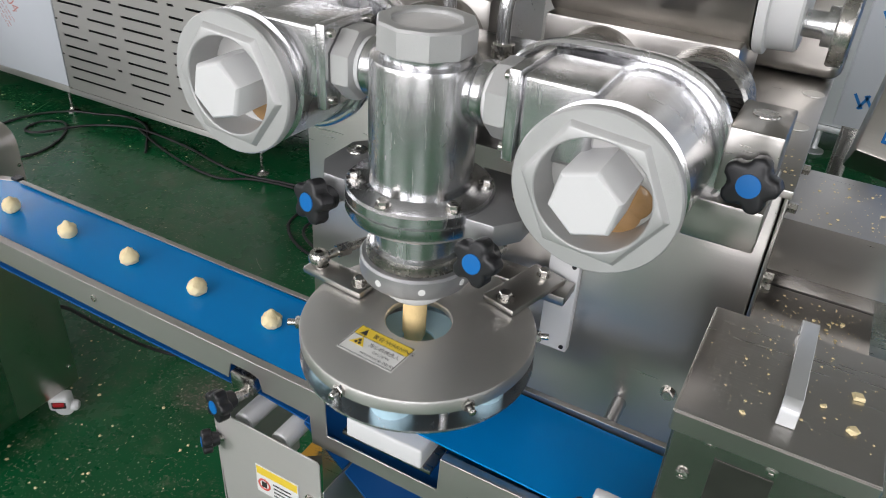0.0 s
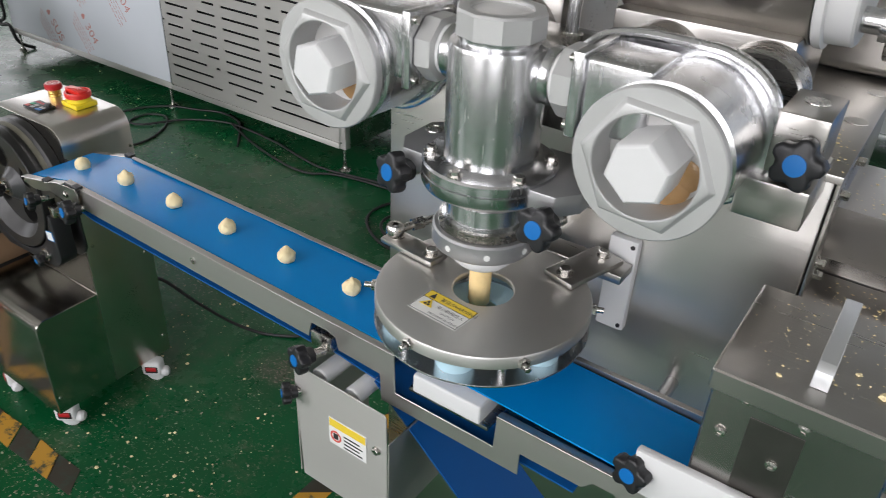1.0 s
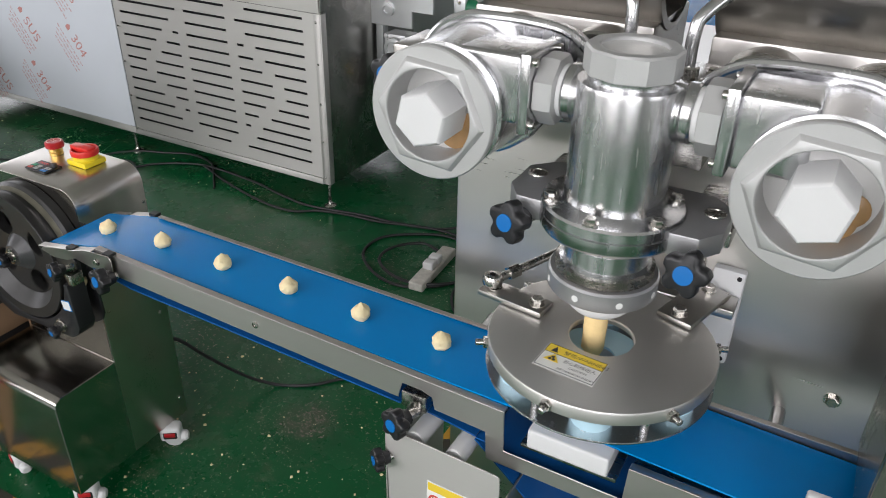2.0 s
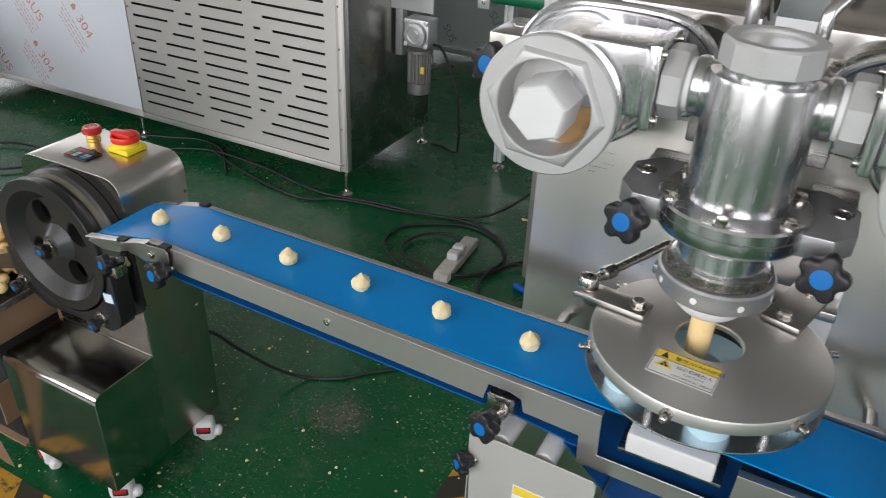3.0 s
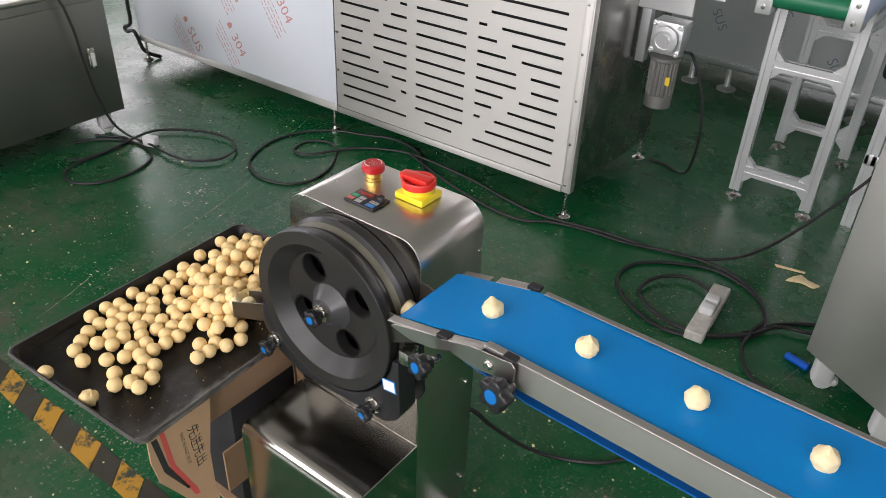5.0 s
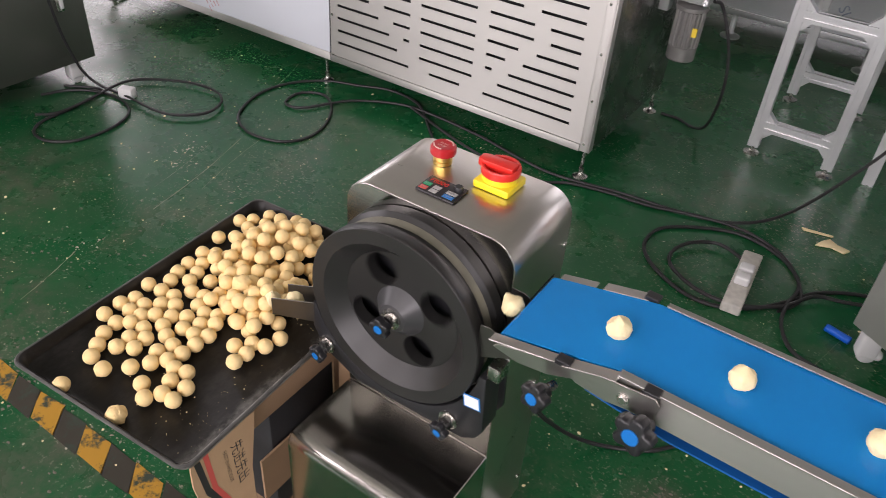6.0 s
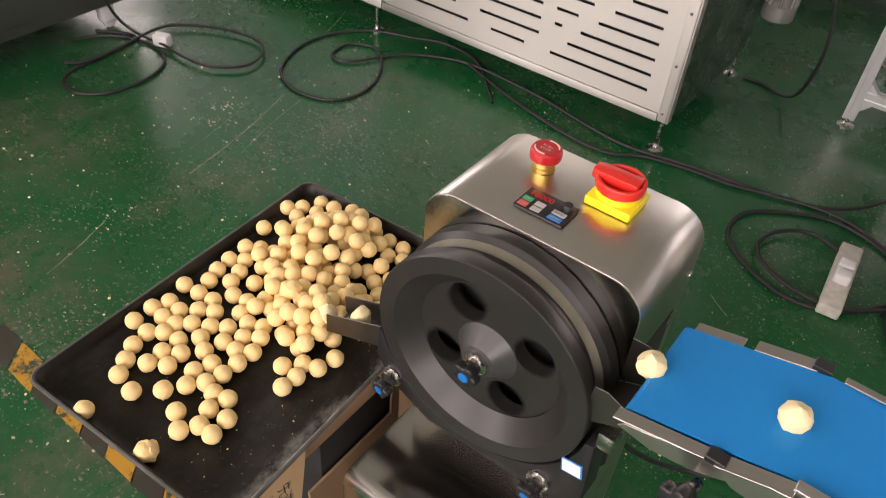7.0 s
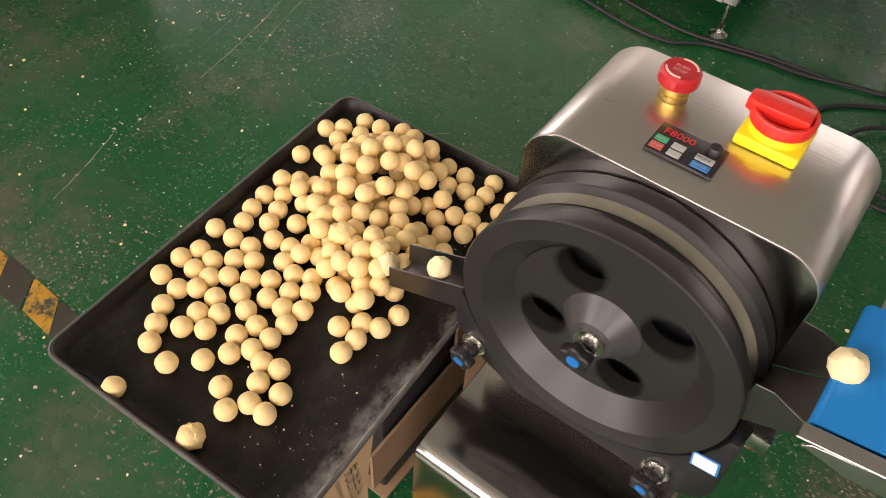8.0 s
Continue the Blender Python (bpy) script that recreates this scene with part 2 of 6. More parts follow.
def finish(name, bm, mat, smooth=True):
    me = bpy.data.meshes.new(name)
    bm.to_mesh(me)
    bm.free()
    me.materials.append(mat)
    if smooth:
        me.polygons.foreach_set("use_smooth", [True] * len(me.polygons))
        me.set_sharp_from_angle(angle=radians(32))
    return me


def structure(name, bm, mat, label="", smooth=True):
    return tagged(new(name, finish(name, bm, mat, smooth)), label, name.split("_")[0], kind="structure")


def single(name, bm, mat, label, category, group="", kind="", at=(0, 0, 0)):
    bm.transform(Matrix.Translation(at).inverted())
    ob = new(name, finish(name, bm, mat))
    ob.location = at
    return tagged(ob, label, category, group, kind)


def thing(name, label, category, at=(0, 0, 0), group=""):
    ob = new(name)
    ob.empty_display_size = 0.05
    ob.location = at
    return tagged(ob, label, category, group)


def part(name, bm, mat, parent, label="", smooth=True, kind=""):
    """One mesh under a thing or a part; its geometry is given in world places."""
    top = parent
    while top.parent:
        top = top.parent
    bm.transform(Matrix.Translation(top.location).inverted())
    ob = new(name, finish(name, bm, mat, smooth))
    ob.parent = parent
    return tagged(ob, label, kind=kind)


def B():
    return bmesh.new()


def star_knob(parent, at, axis, r=0.026):
    """Black five-lobed clamping knob with a blue cap, on a steel stud."""
    q = Vector((0, 0, 1)).rotation_difference(Vector(axis)).to_matrix().to_4x4()
    pts = []
    for i in range(40):
        a = 2 * math.pi * i / 40
        rr = r * (0.86 + 0.15 * math.cos(5 * a) - 0.03 * math.cos(10 * a))
        pts.append((rr * math.cos(a), rr * math.sin(a)))
    m = Matrix.Translation(at) @ q
    k = part("knob", prism(B(), pts, m @ pose(0, 0, -r * 0.75), r * 0.75, r * 0.16, 3), BLACK_PLASTIC, parent, "black star knob with a blue cap")
    o = lathe(B(), at, axis, [(r * 0.62, -r * 0.75), (r * 0.5, -r * 1.25), (r * 0.5, -r * 1.3)], 20)
    part("knob_neck", o, BLACK_PLASTIC, k)
    part("knob_cap", lathe(B(), at, axis, [(r * 0.4, -0.001), (r * 0.39, 0.0012), (0, 0.0018)], 24), BLUE_CAP, k, "round blue cap")
    back = Vector(at) - Vector(axis).normalized() * r * 1.25
    part("stud", rod(B(), back, back - Vector(axis).normalized() * r * 0.9, r * 0.3), ZINC, k)
    return k


def hex_bolt(parent, at, axis, r=0.008, h=0.006, name="bolt", turn=0.3):
    bm = lathe(B(), at, axis, [(0, -0.001), (r * 1.35, -0.001), (r * 1.35, 0.0012), (r * 0.9, 0.0012)], 20)
    o = lathe(B(), at, axis, [(r, 0.0012), (r, h * 0.85), (r * 0.86, h), (0, h)], 6, turn)
    return part(name, merge(bm, o), ZINC, parent)


# ---- the hall ----
def hall():
    structure("floor", box(B(), -9, 6, -5, 9, -0.1, 0), FLOOR, "worn glossy green painted factory floor", False)
    bm = box(B(), -9, 6, -5, 9, 5.5, 5.65)
    structure("ceiling", bm, WALL, "plain pale hall ceiling", False)

    def wall(name, length, openings, z0, z1, m):
        bm, x = B(), 0.0
        for a, b in openings:
            box(bm, x, a, 0, 0.2, 0, 5.5)
            box(bm, a, b, 0, 0.2, 0, z0)
            box(bm, a, b, 0, 0.2, z1, 5.5)
            x = b
        box(bm, x, length, 0, 0.2, 0, 5.5)
        bm.transform(m)
        structure(name, bm, WALL, "plain painted hall wall", False)
        for i, (a, b) in enumerate(openings):
            f = B()
            for p in (a, (a + b) / 2 - 0.02, b - 0.04):
                box(f, p, p + 0.04, 0.06, 0.11, z0, z1)
            for p in (z0, (z0 + z1) / 2, z1 - 0.04):
                box(f, a, b, 0.065, 0.105, p, p + 0.04)
            f.transform(m)
            structure(f"window_{name[5:]}_{i + 1}", f, ALU, "aluminium window frame in the hall wall", False)

    wall("wall_south", 15, [(1.2, 4.4), (5.6, 8.8), (10.0, 13.2)], 1.3, 5.0, pose(-9, -5.2, 0))
    wall("wall_north", 15, [(1.2, 4.4), (5.6, 8.8), (10.0, 13.2)], 1.6, 3.9, pose(6, 9.2, 0, 0, 0, 180))
    wall("wall_west", 14, [(0.6, 5.5), (7.5, 11.5)], 1.3, 3.9, pose(-9.2, 9, 0, 0, 0, -90))
    wall("wall_east", 14, [(2, 5.5), (7.5, 11.5)], 1.3, 3.9, pose(6.2, -5, 0, 0, 0, 90))


DAY = (1.0, 0.985, 0.96)
for wx in (-6.2, -1.8, 2.6):
    window_light("daylight_south", pose(wx, -5.0, 3.15, -90, 0, 0) @ pose(0, 0, 0, 0, 180), 3.1, 3.6, 300, DAY)
    window_light("daylight_north", pose(wx + 0.3, 9.0, 2.75, 90, 0, 0) @ pose(0, 0, 0, 0, 180), 3.1, 2.2, 58, DAY)
for wy, wide in ((-0.5, 3.8), (5.95, 4.8)):
    window_light("daylight_west", look((-9.0, wy, 2.6), (0, wy, 2.6)), wide, 2.5, 35 * wide, DAY)
for wy in (-0.5, 5.2):
    window_light("daylight_east", look((6.0, wy, 2.6), (0, wy, 2.6)), 3.7, 2.5, 90, DAY)
hall()

PERIOD, PACE, SPACING = 1.0376, 0.149, 0.1546  # one dough ball each cycle
SHUTTER = [0.918, 0.928, 0.935, 0.922, 0.897, 0.882, 0.878, 0.885, 0.898, 0.912]


def shutter_z(t):
    u = (t / PERIOD) % 1 * 10
    i = int(u) % 10
    return SHUTTER[i] + (u - int(u)) * (SHUTTER[(i + 1) % 10] - SHUTTER[i])


def lift(t):
    """How far the kneading block raises the belt."""
    k = 0.62 * max(0.0, 0.922 - shutter_z(t))
    return k - 0.008 * (1 - k / 0.0273)


# ---- conveyor ----
def bent(x):
    """The belt's middle line, a little askew."""
    return 0.888 - 0.0105 * (x + 0.2)


CONVEYOR = Vector((-0.2, 0.888, 0))
YN, YF = 0.815, 0.961  # belt edges
ZB, ZR = 0.79, 0.774


def belt_piece(name, x0, z0, x1, z1, parent, y0=YN, y1=YF, thick=0.003, n=1):
    bm = B()
    a = math.atan2(z1 - z0, x1 - x0)
    L = math.hypot(x1 - x0, z1 - z0)
    box(bm, 0, L, y0, y1, -thick, 0, 0.0, m=pose(x0, 0, z0, 0, -math.degrees(a)))
    return part(name, bm, BELT_SHADED if name == "belt_return" else BELT, parent, "return run of the blue belt, coloured as shaded" if name == "belt_return" else "smooth blue conveyor belt")


def conveyor():
    c = thing("belt_conveyor", "narrow blue belt conveyor with a folded stainless side frame", "conveyor", CONVEYOR)
    # belt
    bm = B()
    prof = [(-1.165, ZB), (-1.315, 0.757)]
    for i in range(7):
        a = radians(105 + 25 * i)
        prof.append((-1.315 + 0.008 * math.cos(a) + 0.002, 0.7495 + 0.008 * math.sin(a)))
    prof += [(-1.19, 0.748), (-1.19, 0.745), (-1.30, 0.741)]
    for i in range(7):
        a = radians(255 - 25 * i)
        prof.append((-1.315 + 0.0055 * math.cos(a) + 0.002, 0.7495 + 0.0055 * math.sin(a)))
    prof += [(-1.164, ZB - 0.003), (-0.80, ZB - 0.003), (-0.80, ZB)]
    prism(bm, prof, pose(0, YF, 0, 90), YF - YN)
    part("belt", bm, BELT, c, "smooth blue conveyor belt")
    a = belt_piece("belt_rise", -0.80, ZB, -0.2, ZB, c)
    b = belt_piece("belt_fall", -0.2, ZB, 0.2, ZR, c)
    belt_piece("belt_tail", 0.2, ZR, 0.75, ZR, c)
    # return run under the rail and bed, its shade given by the darker blue
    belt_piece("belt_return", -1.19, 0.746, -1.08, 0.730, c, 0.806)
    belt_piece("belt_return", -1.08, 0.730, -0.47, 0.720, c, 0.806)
    bed = B()
    box(bed, -1.15, -0.82, 0.8025, 0.958, 0.7815, 0.784)
    box(bed, -0.82, -0.292, 0.8025, 0.958, 0.7735, 0.776)
    part("slider_bed", bed, STEEL_DARK, c, "steel slider bed under the belt")
    part("slider_bed", box(B(), -0.102, 0.74, 0.8025, 0.958, 0.764, 0.7665), STEEL_DARK, c)
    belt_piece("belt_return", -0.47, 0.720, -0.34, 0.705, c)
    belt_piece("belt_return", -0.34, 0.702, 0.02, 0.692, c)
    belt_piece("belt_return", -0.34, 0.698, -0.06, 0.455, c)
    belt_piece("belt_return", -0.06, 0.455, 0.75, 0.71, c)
    # side frames, with the recess for the lifting block
    y = 0.800
    out = [(-1.155, 0.797), (-0.290, 0.786), (-0.287, 0.712), (-0.106, 0.712), (-0.104, 0.772), (0.75, 0.772), (0.75, 0.725), (0.10, 0.725), (0.08, 0.742), (0.05, 0.742), (0.035, 0.725), (-0.062, 0.725), (-0.062, 0.683),
           (-0.315, 0.683), (-0.318, 0.735), (-0.405, 0.738), (-0.410, 0.760), (-0.43, 0.766), (-0.463, 0.766), (-0.470, 0.738), (-0.47, 0.735), (-1.165, 0.752)]
    part("side_frame", prism(B(), out, pose(0, y + 0.0025, 0, 90), 0.0025, 0.0006, 1), FRAME, c, "folded brushed stainless side frame")
    lip = B()
    box(lip, -1.155, -0.29, y, y + 0.014, -0.0025, 0, 0.0008, 1, pose(0, 0, 0.7975) @ pose(-0.29, 0, -0.0115, 0, 0.73) @ pose(0.29, 0, 0))
    box(lip, -0.104, 0.75, y, y + 0.014, 0.7695, 0.772, 0.0008, 1)
    part("frame_lip", lip, FRAME, c)
    far = B()
    box(far, -1.155, 0.7, YF + 0.004, YF + 0.0065, 0.745, 0.793, 0.0006, 1)
    box(far, -1.155, 0.7, YF - 0.004, YF + 0.006, 0.792, 0.7945, 0.0006, 1)
    part("far_frame", far, STEEL, c)
    part("frame_screw", lathe(B(), (-0.757, y, 0.767), (0, -1, 0), [(0.0065, -0.001), (0.0062, 0.002), (0.003, 0.0028), (0.0028, 0.0015), (0, 0.0015)], 18), ZINC, c)
    # nose at the delivery end
    nose = B()
    prism(nose, [(-1.318, 0.749), (-1.312, 0.756), (-1.212, 0.780), (-1.205, 0.762), (-1.24, 0.748), (-1.28, 0.742)], pose(0, 0.797, 0, 90), 0.0025, 0.0005, 1)
    box(nose, 0, 0.115, 0.7945, 0.811, -0.0025, 0, 0.0008, 1, pose(-1.325, 0, 0.757, 0, -10.8))
    part("nose_plate", nose, STEEL, c, "folded steel nose plate")
    nose = B()
    prism(nose, [(-1.222, 0.777), (-1.172, 0.792), (-1.105, 0.798), (-1.098, 0.79), (-1.10, 0.766), (-1.16, 0.757), (-1.20, 0.762)], pose(0, 0.7935, 0, 90), 0.0025, 0.0005, 1)
    box(nose, 0, 0.062, 0.791, 0.811, -0.0025, 0, 0.0008, 1, pose(-1.213, 0, 0.779, 0, -15))
    part("hinge_plate", nose, STEEL, c, "folded steel hinge plate")
    part("far_nose", merge(box(B(), 0, 0.065, YF, YF + 0.018, -0.0025, 0, 0.0008, 1, pose(-1.245, 0, 0.773, 0, -13)), box(B(), 0, 0.055, YF, YF + 0.016, -0.0025, 0, 0.0008, 1, pose(-1.31, 0, 0.757, 0, -13))), STEEL, c)
    for hx, hy, hz in ((-1.222, 0.793, 0.778), (-1.112, 0.793, 0.797), (-1.178, 0.962, 0.789)):
        part("hinge_clip", box(B(), hx - 0.010, hx + 0.010, hy, hy + 0.016, hz - 0.004, hz + 0.0035, 0.001, 1), BLACK_PLASTIC, c, "small black hinge clip")
    hex_bolt(c, (-1.14, 0.791, 0.776), (0, -1, 0), 0.006, 0.005, "hinge_bolt")
    star_knob(c, (-1.236, 0.752, 0.742), (-0.2, -0.97, 0.12), 0.021)
    star_knob(c, (-1.113, 0.760, 0.756), (-0.15, -0.98, 0.1), 0.027)
    star_knob(c, (-0.447, 0.742, 0.732), (-0.25, -0.95, 0.1), 0.026)
    part("tension_block", box(B(), -0.462, -0.418, 0.795, 0.83, 0.725, 0.755, 0.003), ZINC, c)
    # drive housing below
    g = B()
    prism(g, [(-0.470, 0.704), (-0.276, 0.700), (-0.272, 0.695), (-0.268, 0.45), (-0.462, 0.45)], pose(0, 0.763, 0, 90), 0.0025, 0.0006, 1)
    box(g, -0.2705, -0.268, 0.763, 0.95, 0.45, 0.64, 0.0006, 1)
    box(g, -0.472, -0.4695, 0.763, 0.95, 0.45, 0.69, 0.0006, 1)
    guard = part("drive_guard", g, BRIGHT, c, "bent stainless guard plate with a warning sticker")
    star_knob(c, (-0.478, 0.738, 0.648), (-0.6, -0.8, 0.05), 0.02)
    hex_bolt(c, (-0.291, 0.760, 0.617), (0, -1, 0), 0.006, 0.006, "guard_bolt")
    part("guard_label", box(B(), -0.393, -0.312, 0.7592, 0.7598, 0.574, 0.632, m=None), LABEL_WHITE, guard, "small white and yellow warning sticker")
    part("label_band", box(B(), -0.391, -0.314, 0.7586, 0.7592, 0.614, 0.630), LABEL_YELLOW, guard)
    part("label_ring", lathe(B(), (-0.378, 0.7592, 0.594), (0, -1, 0), [(0.012, 0), (0.012, 0.0006), (0.0085, 0.0006), (0.0085, 0)], 28), INK_RED, guard)
    bars = B()
    for i in range(4):
        box(bars, -0.360, -0.320 - 0.006 * (i % 2), 0.7586, 0.7592, 0.579 + 0.008 * i, 0.5815 + 0.008 * i)
    box(bars, -0.383, -0.373, 0.7586, 0.7592, 0.588, 0.600)
    part("label_print", bars, INK, guard)
    for x, z in ((-0.425, 0.698), (-0.355, 0.695)):
        part("roller", rod(B(), (x, 0.775, z - 0.012), (x, 0.955, z - 0.012), 0.0165, 24, 0.002), WHITE_PLASTIC, c, "white plastic belt roller")
    part("shaft_rail", rod(B(), (-0.40, 0.90, 0.66), (-0.12, 0.90, 0.66), 0.008), ZINC, c)
    return c, a, b


conveyor_ob, belt_rise, belt_fall = conveyor()
conveyor_ob.rotation_euler.z = radians(-0.6)


# ---- encrusting machine ----
AX, AY = -0.2, 0.885


def pump(parent, x, z, side):
    """A vane pump head with a screwed face ring and a white hexagon plug."""
    y = 0.838
    body = B()
    lathe(body, (x, y + 0.004, z), (0, 1, 0), [(0.084, 0), (0.084, 0.006), (0.080, 0.008), (0.080, 0.012), (0.086, 0.015), (0.088, 0.10), (0.088, 0.16)], 48)
    p = part("pump_body", body, POLISHED, parent, "polished steel pump head with a large face ring")
    # rear flange, drawn out towards the drive
    pts = [(x + side * u, z + v) for u, v in ((-0.165, 0.020), (-0.158, 0.058), (-0.125, 0.086), (-0.08, 0.095), (0.0, 0.0955), (0.03, 0.091), (0.062, 0.076), (0.085, 0.05), (0.098, 0.01), (0.098, -0.03), (0.07, -0.072), (0.02, -0.094), (-0.03, -0.09), (-0.075, -0.06), (-0.10, -0.03), (-0.15, -0.02))]
    pts = [(q.x, q.y) for q in spline([Vector((u, v, 0)) for u, v in pts + pts[:1]], 4)][:-1]
    part("rear_flange", prism(B(), pts, pose(0, y + 0.165, 0, 90), 0.030, 0.0, 3), POLISHED, p, "smooth cast rear flange")
    part("flange_ridge", hose(B(), [Vector((u, y + 0.137, v)) for u, v in pts + pts[:1]], 0.0065, 10), POLISHED, p)
    # face ring with a raised, chamfered hexagon land
    r, rings, n, turn = bmesh.new(), [], 60, radians(-5)
    for rad, six, h in ((0.086, 0, -0.004), (0.0875, 0, 0.0), (0.0875, 0, 0.0095), (0.0857, 0, 0.0115), (0.0782, 1, 0.0115), (0.0730, 1, 0.0178), (0.0722, 1, 0.0182), (0.0612, 0, 0.0182), (0.0597, 0, 0.0168), (0.0590, 0, -0.03)):
        ring = []
        for i in range(n):
            k = rad * math.cos(math.pi / 6) / math.cos(2 * math.pi * (i % 10) / n - math.pi / 6) if six else rad
            a = turn + 2 * math.pi * i / n
            ring.append(r.verts.new((x + k * math.cos(a), y - h, z + k * math.sin(a))))
        rings.append(ring)
    for u, v in zip(rings, rings[1:]):
        for i in range(n):
            r.faces.new((u[i], u[(i + 1) % n], v[(i + 1) % n], v[i]))
    bmesh.ops.recalc_face_normals(r, faces=r.faces[:])
    part("pump_ring", r, BLASTED, p, "matt cast aluminium face ring with a hexagon rim")
    part("pump_chamber", lathe(B(), (x, y + 0.03, z), (0, -1, 0), [(0.059, 0), (0, 0)], 40), FROSTED, p, "frosted sight disc in the pump face")
    oil = B()
    lathe(oil, (x + 0.016, y + 0.0285, z - 0.030), (0, -1, 0), [(0.027, 0), (0.024, 0.002), (0, 0.003)], 24)
    lathe(oil, (x + 0.032, y + 0.0285, z - 0.016), (0, -1, 0), [(0.020, 0), (0.017, 0.002), (0, 0.003)], 20)
    part("dough_smear", oil, OILY, p, "oily brown dough smear")
    h = B()
    lathe(h, (x, y, z), (0, -1, 0), [(0.0385, -0.03), (0.0385, 0.033), (0.0365, 0.0365), (0.034, 0.038), (0, 0.0385)], 6, radians(17))
    part("pump_plug", h, WHITE_PLASTIC, p, "white plastic hexagon plug")
    # square outlet towards the middle tube
    s = -side
    o = B()
    x2 = AX - s * 0.126
    box(o, min(x + s * 0.02, x2), max(x + s * 0.02, x2), 0.858, 0.948, 1.195, 1.282, 0.006, 3)
    part("outlet", o, POLISHED, p)
    xf = x2
    part("outlet_flange", box(B(), min(xf, xf + s * 0.014), max(xf, xf + s * 0.014), 0.853, 0.952, 1.185, 1.286, 0.003), POLISHED, p)
    for dy in (0.863, 0.942):
        for dz in (1.196, 1.275):
            part("cap_screw", rod(B(), (xf + s * 0.012, dy, dz), (xf + s * 0.020, dy, dz), 0.0055, 14, 0.001), ZINC, p)
    part("union_nut", lathe(B(), (xf + s * 0.014, 0.9, 1.236), (s, 0, 0), [(0.036, 0), (0.0435, 0.002), (0.045, 0.006), (0.045, 0.022), (0.0435, 0.026), (0.034, 0.028)], 8, 0.39), BLASTED, p)
    part("union_seal", lathe(B(), (xf + s * 0.040, 0.9, 1.236), (s, 0, 0), [(0.031, 0), (0.0325, 0.002), (0.0325, 0.008), (0.031, 0.01)], 32), WHITE_PLASTIC, p)
    part("branch", lathe(B(), (xf + s * 0.048, 0.9, 1.236), (s, 0, 0), [(0.034, 0), (0.036, 0.003), (0.036, 0.012), (0.033, 0.016), (0.033, 0.03), (0.039, 0.045), (0.041, 0.06)], 36), POLISHED, p)
    return p


